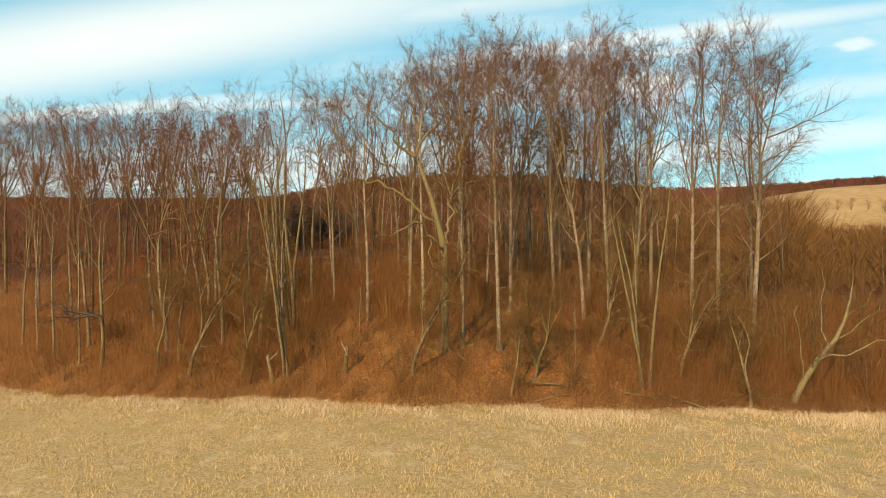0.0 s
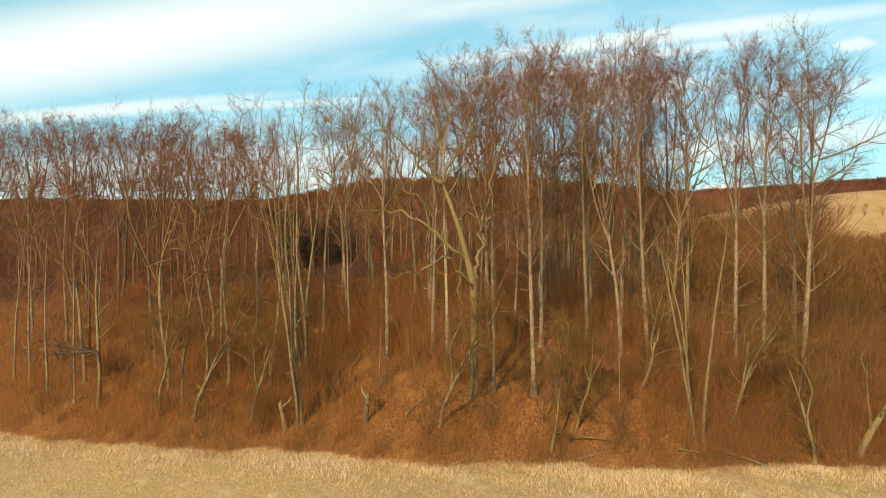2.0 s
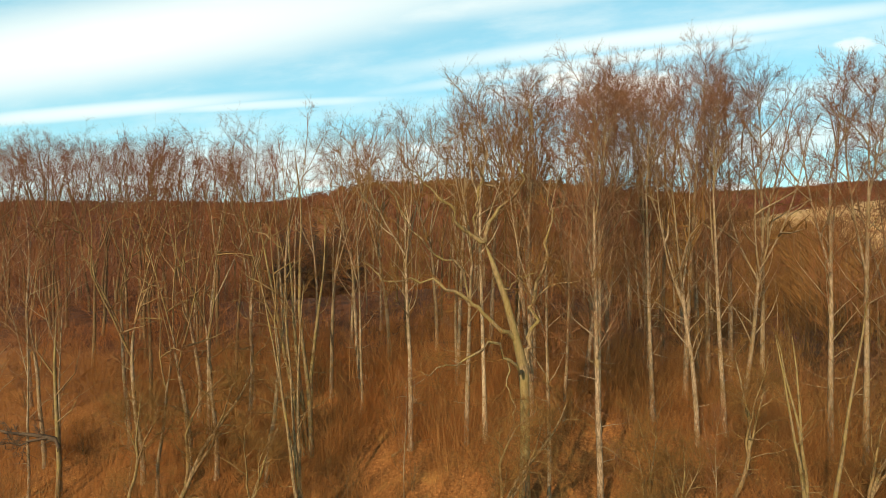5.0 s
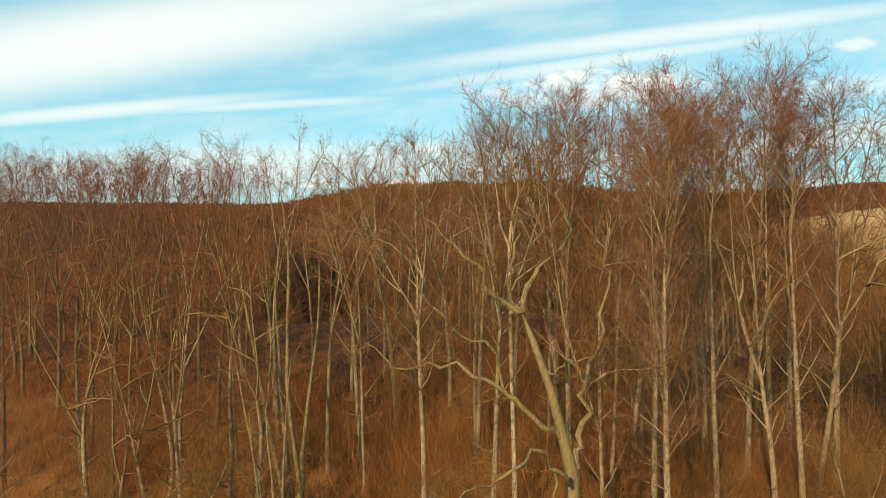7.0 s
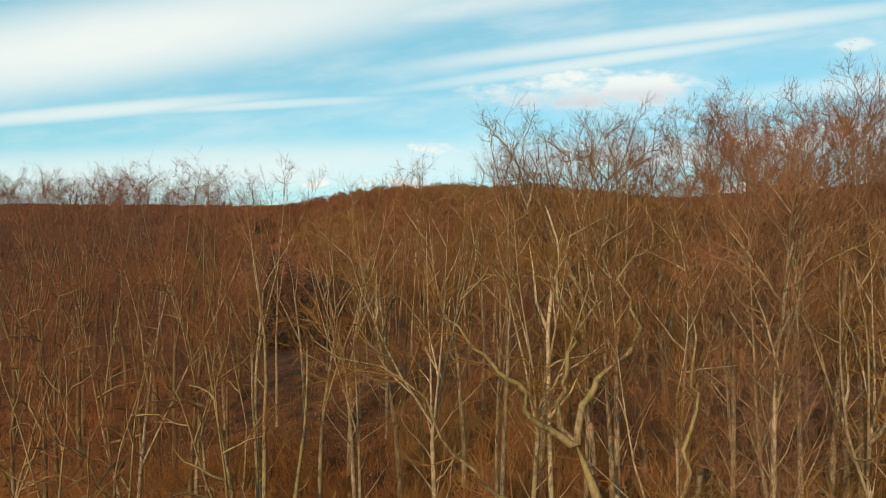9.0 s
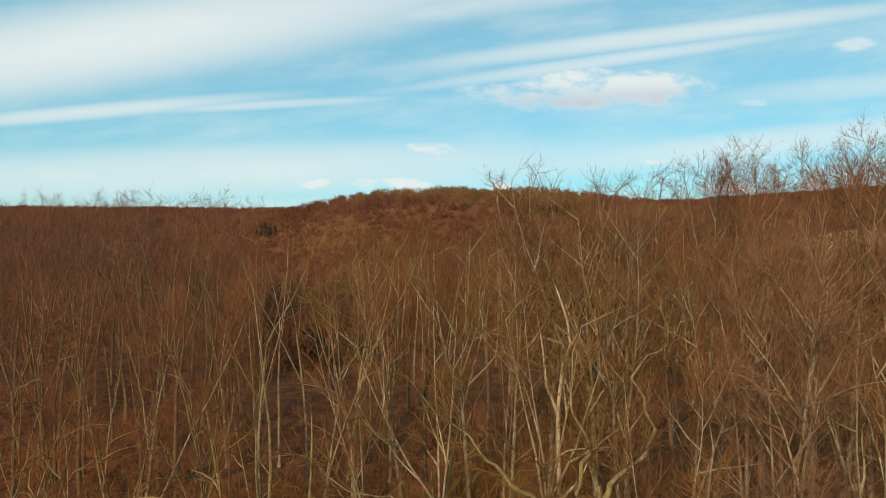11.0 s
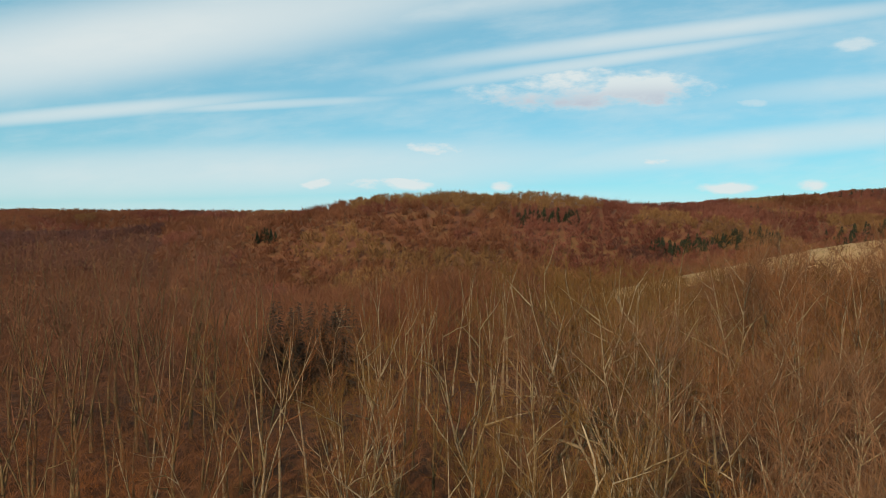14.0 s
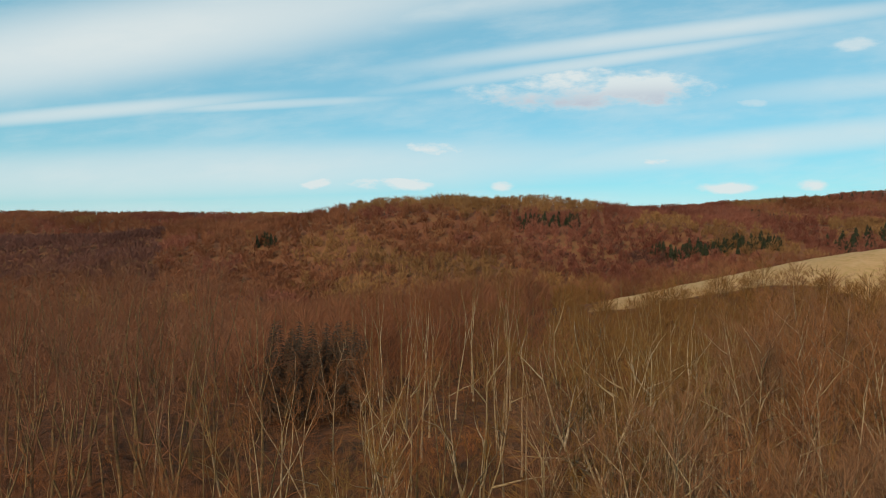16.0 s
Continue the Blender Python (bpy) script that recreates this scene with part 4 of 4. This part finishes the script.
p = scatter(5, 240, 800, 6.4, lambda x, y: (y < 520) | (land(x, y) > 42))
px, py = p[:, 0], p[:, 1]
patch = rough(px, py, 43) + 0.6 * rough(px + 9, py, 19) + np.random.default_rng(9).normal(0, 0.08, len(px))
tan = (patch > 0.75) | ((px > -70) & (px < 105) & (py > 425 + 0.15 * abs(px - 20)) & (py < 520)) | ((py < 330) & (patch > -0.1) & (px > -60))
dark_stand = (((px < -0.40 * py - 20) & (py > 330) & (py < 640)) | (~tan & (patch < -1.05)))
tan &= ~dark_stand
red = ~tan & ~dark_stand & (((px > 40) & (px < 330) & (py > 370)) | (patch < -0.45))
rest = ~tan & ~dark_stand & ~red
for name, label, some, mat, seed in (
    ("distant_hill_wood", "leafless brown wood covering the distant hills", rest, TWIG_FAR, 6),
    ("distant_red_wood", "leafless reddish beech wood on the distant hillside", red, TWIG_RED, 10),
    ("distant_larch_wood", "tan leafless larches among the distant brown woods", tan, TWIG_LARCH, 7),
    ("distant_dark_wood", "dark purple-brown leafless wood on the distant slopes", dark_stand, TWIG_FAR_DARK, 8)):
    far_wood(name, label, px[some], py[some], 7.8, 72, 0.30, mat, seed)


# ---------------------------------------------------------------- spruces


def spruce_kind(name, label, mat, seed, height, tiers, gaps, thick=1.0, wide=0.20):
    """A straight stem with whorls of drooping boughs."""
    rng = random.Random(seed)
    thing = tagged(new(name), label, "tree")
    trunk, crown = Sticks(), Sticks()
    trunk.add(line((0, 0, -0.4), (0, 0, height * 0.5), (0, 0, height)), [0.16, 0.1, 0.0], 6)
    for k in range(tiers):
        t = gaps + (1 - gaps) * k / tiers
        reach = height * wide * (1 - t) ** 0.8 + 0.25
        for j in range(9):
            a = j * 0.7 + k * 1.9 + rng.uniform(-0.3, 0.3)
            z = height * t + rng.uniform(-0.2, 0.3)
            r = reach * rng.uniform(0.75, 1.15)
            out = Vector((math.cos(a), math.sin(a), 0))
            crown.add([Vector((0, 0, z)), out * r * 0.55 + Vector((0, 0, z - 0.08 * r)), out * r + Vector((0, 0, z - 0.3 * r))], [(0.10 * reach + 0.03) * thick, (0.13 * reach + 0.05) * thick, 0], 3)
    part("trunk", trunk.mesh("trunk", BARK_DARK), thing)
    part("crown", crown.mesh("crown", mat, False), thing)
    thing["used"] = 0
    return thing


SPRUCE = [spruce_kind("spruce_tree", "dark green spruce on the distant hillside", NEEDLES, 90 + i, 9, 13, 0.06, 1.15, 0.30) for i in range(2)]
# These spruces fill a shadowy gap; their dark colour includes its shade.
DIM = [spruce_kind("dim_spruce_tree", "half-dead spruce in a dense stand among bare beeches, coloured dark for canopy shade", NEEDLES_SHADED, 95 + i, 11, 30, 0.10, 0.35) for i in range(2)]
for x0, y0, x1, y1, n, deep, name in (
    (41, 406, 83, 413, 26, 7, "spruces on the domed hill"), (120, 384, 198, 388, 60, 5, "spruces in the valley"), (215, 452, 300, 520, 20, 8, "spruces on the right slope"),
    (236, 399, 300, 428, 34, 12, "spruces behind the meadow"), (-120, 400, -107, 397, 6, 3, "spruces in the left wood"), (360, 742, 560, 745, 30, 10, "spruces along the skyline")):
    for k in range(n):
        t = (k + pick.uniform(-0.5, 0.5)) / n
        put(SPRUCE[k % 2], x0 + (x1 - x0) * t, y0 + (y1 - y0) * t + pick.uniform(-deep, deep), pick.uniform(0.62, 1.05), pick.uniform(0, 6.28), group=name)
for k in range(40):
    put(DIM[k % 2], -22.2 + pick.uniform(-5.8, 6.0), 102 + pick.uniform(-6, 6), pick.uniform(0.72, 1.16), pick.uniform(0, 6.28), group="dim spruce stand")

# ---------------------------------------------------------------- field and litter


def blades(name, label, category, mat, seed, n, place, low, high, wide, lay):
    """Short blades that stand or lean on the ground."""
    g = np.random.default_rng(seed)
    x, y = place(g, n)
    n = len(x)
    p = np.stack([x, y, land(x, y) - 0.01], -1)
    a, b = g.uniform(0, 6.283, n), g.uniform(0, 6.283, n)
    h = g.uniform(low, high, n)[:, None]
    w = (wide * g.uniform(0.6, 1.4, n))[:, None]
    side = np.stack([np.cos(a), np.sin(a), 0 * a], -1) * w
    tip = p + h * np.stack([np.cos(b) * lay, np.sin(b) * lay, 0 * b + 1], -1)
    mid = p + 0.55 * h * np.stack([np.cos(b) * lay * 0.6, np.sin(b) * lay * 0.6, 0 * b + 1], -1)
    V = np.stack([p - side, p + side, mid + side * 0.7, tip, mid - side * 0.7], 1).reshape(-1, 3)
    i = np.arange(n)[:, None] * 5
    F = np.concatenate([i + [0, 1, 2], i + [0, 2, 4], i + [4, 2, 3]])
    tagged(new(name, mesh_of(name, V, F, mat)), label, category, kind="stuff")


def on_field(g, n):
    y = g.uniform(15, 40, n)
    x = g.uniform(-1, 1, n) * (0.76 * y + 2)
    clump = rough(x, y, 0.55) + 0.6 * rough(x + 3, y, 0.23) + g.normal(0, 0.35, n)
    ok = (y < edge_y(x) + 0.3) & (clump > -0.1)
    return x[ok], y[ok]


def on_hem(g, n):
    x = g.uniform(-32, 26, n)
    y = edge_y(x) - np.abs(g.normal(0.3, 1.3, n))
    ok = rough(x, y * 0.5, 2.3) + 0.5 * rough(x, y, 0.8) + g.normal(0, 0.3, n) > 0.15
    return x[ok], y[ok]


def on_litter(g, n):
    y = 29 + 34 * g.random(n) ** 1.4
    x = g.uniform(-1, 1, n) * (0.76 * y + 2)
    ok = y > edge_y(x) + 0.3
    return x[ok], y[ok]


blades("field_grass", "short tufts of straw-coloured winter grass", "grass", GRASS, 31, 80000, on_field, 0.05, 0.17, 0.013, 0.6)
blades("tall_dry_grass", "pale tall dry grass along the foot of the wood", "grass", twig_material("bleached_grass", (0.47, 0.33, 0.19), (0.58, 0.43, 0.28)), 32, 26000, on_hem, 0.08, 0.30, 0.010, 0.7)
blades("leaf_litter", "rust-brown fallen beech leaves covering the slope", "leaves", LEAVES, 33, 40000, on_litter, 0.02, 0.07, 0.045, 1.2)
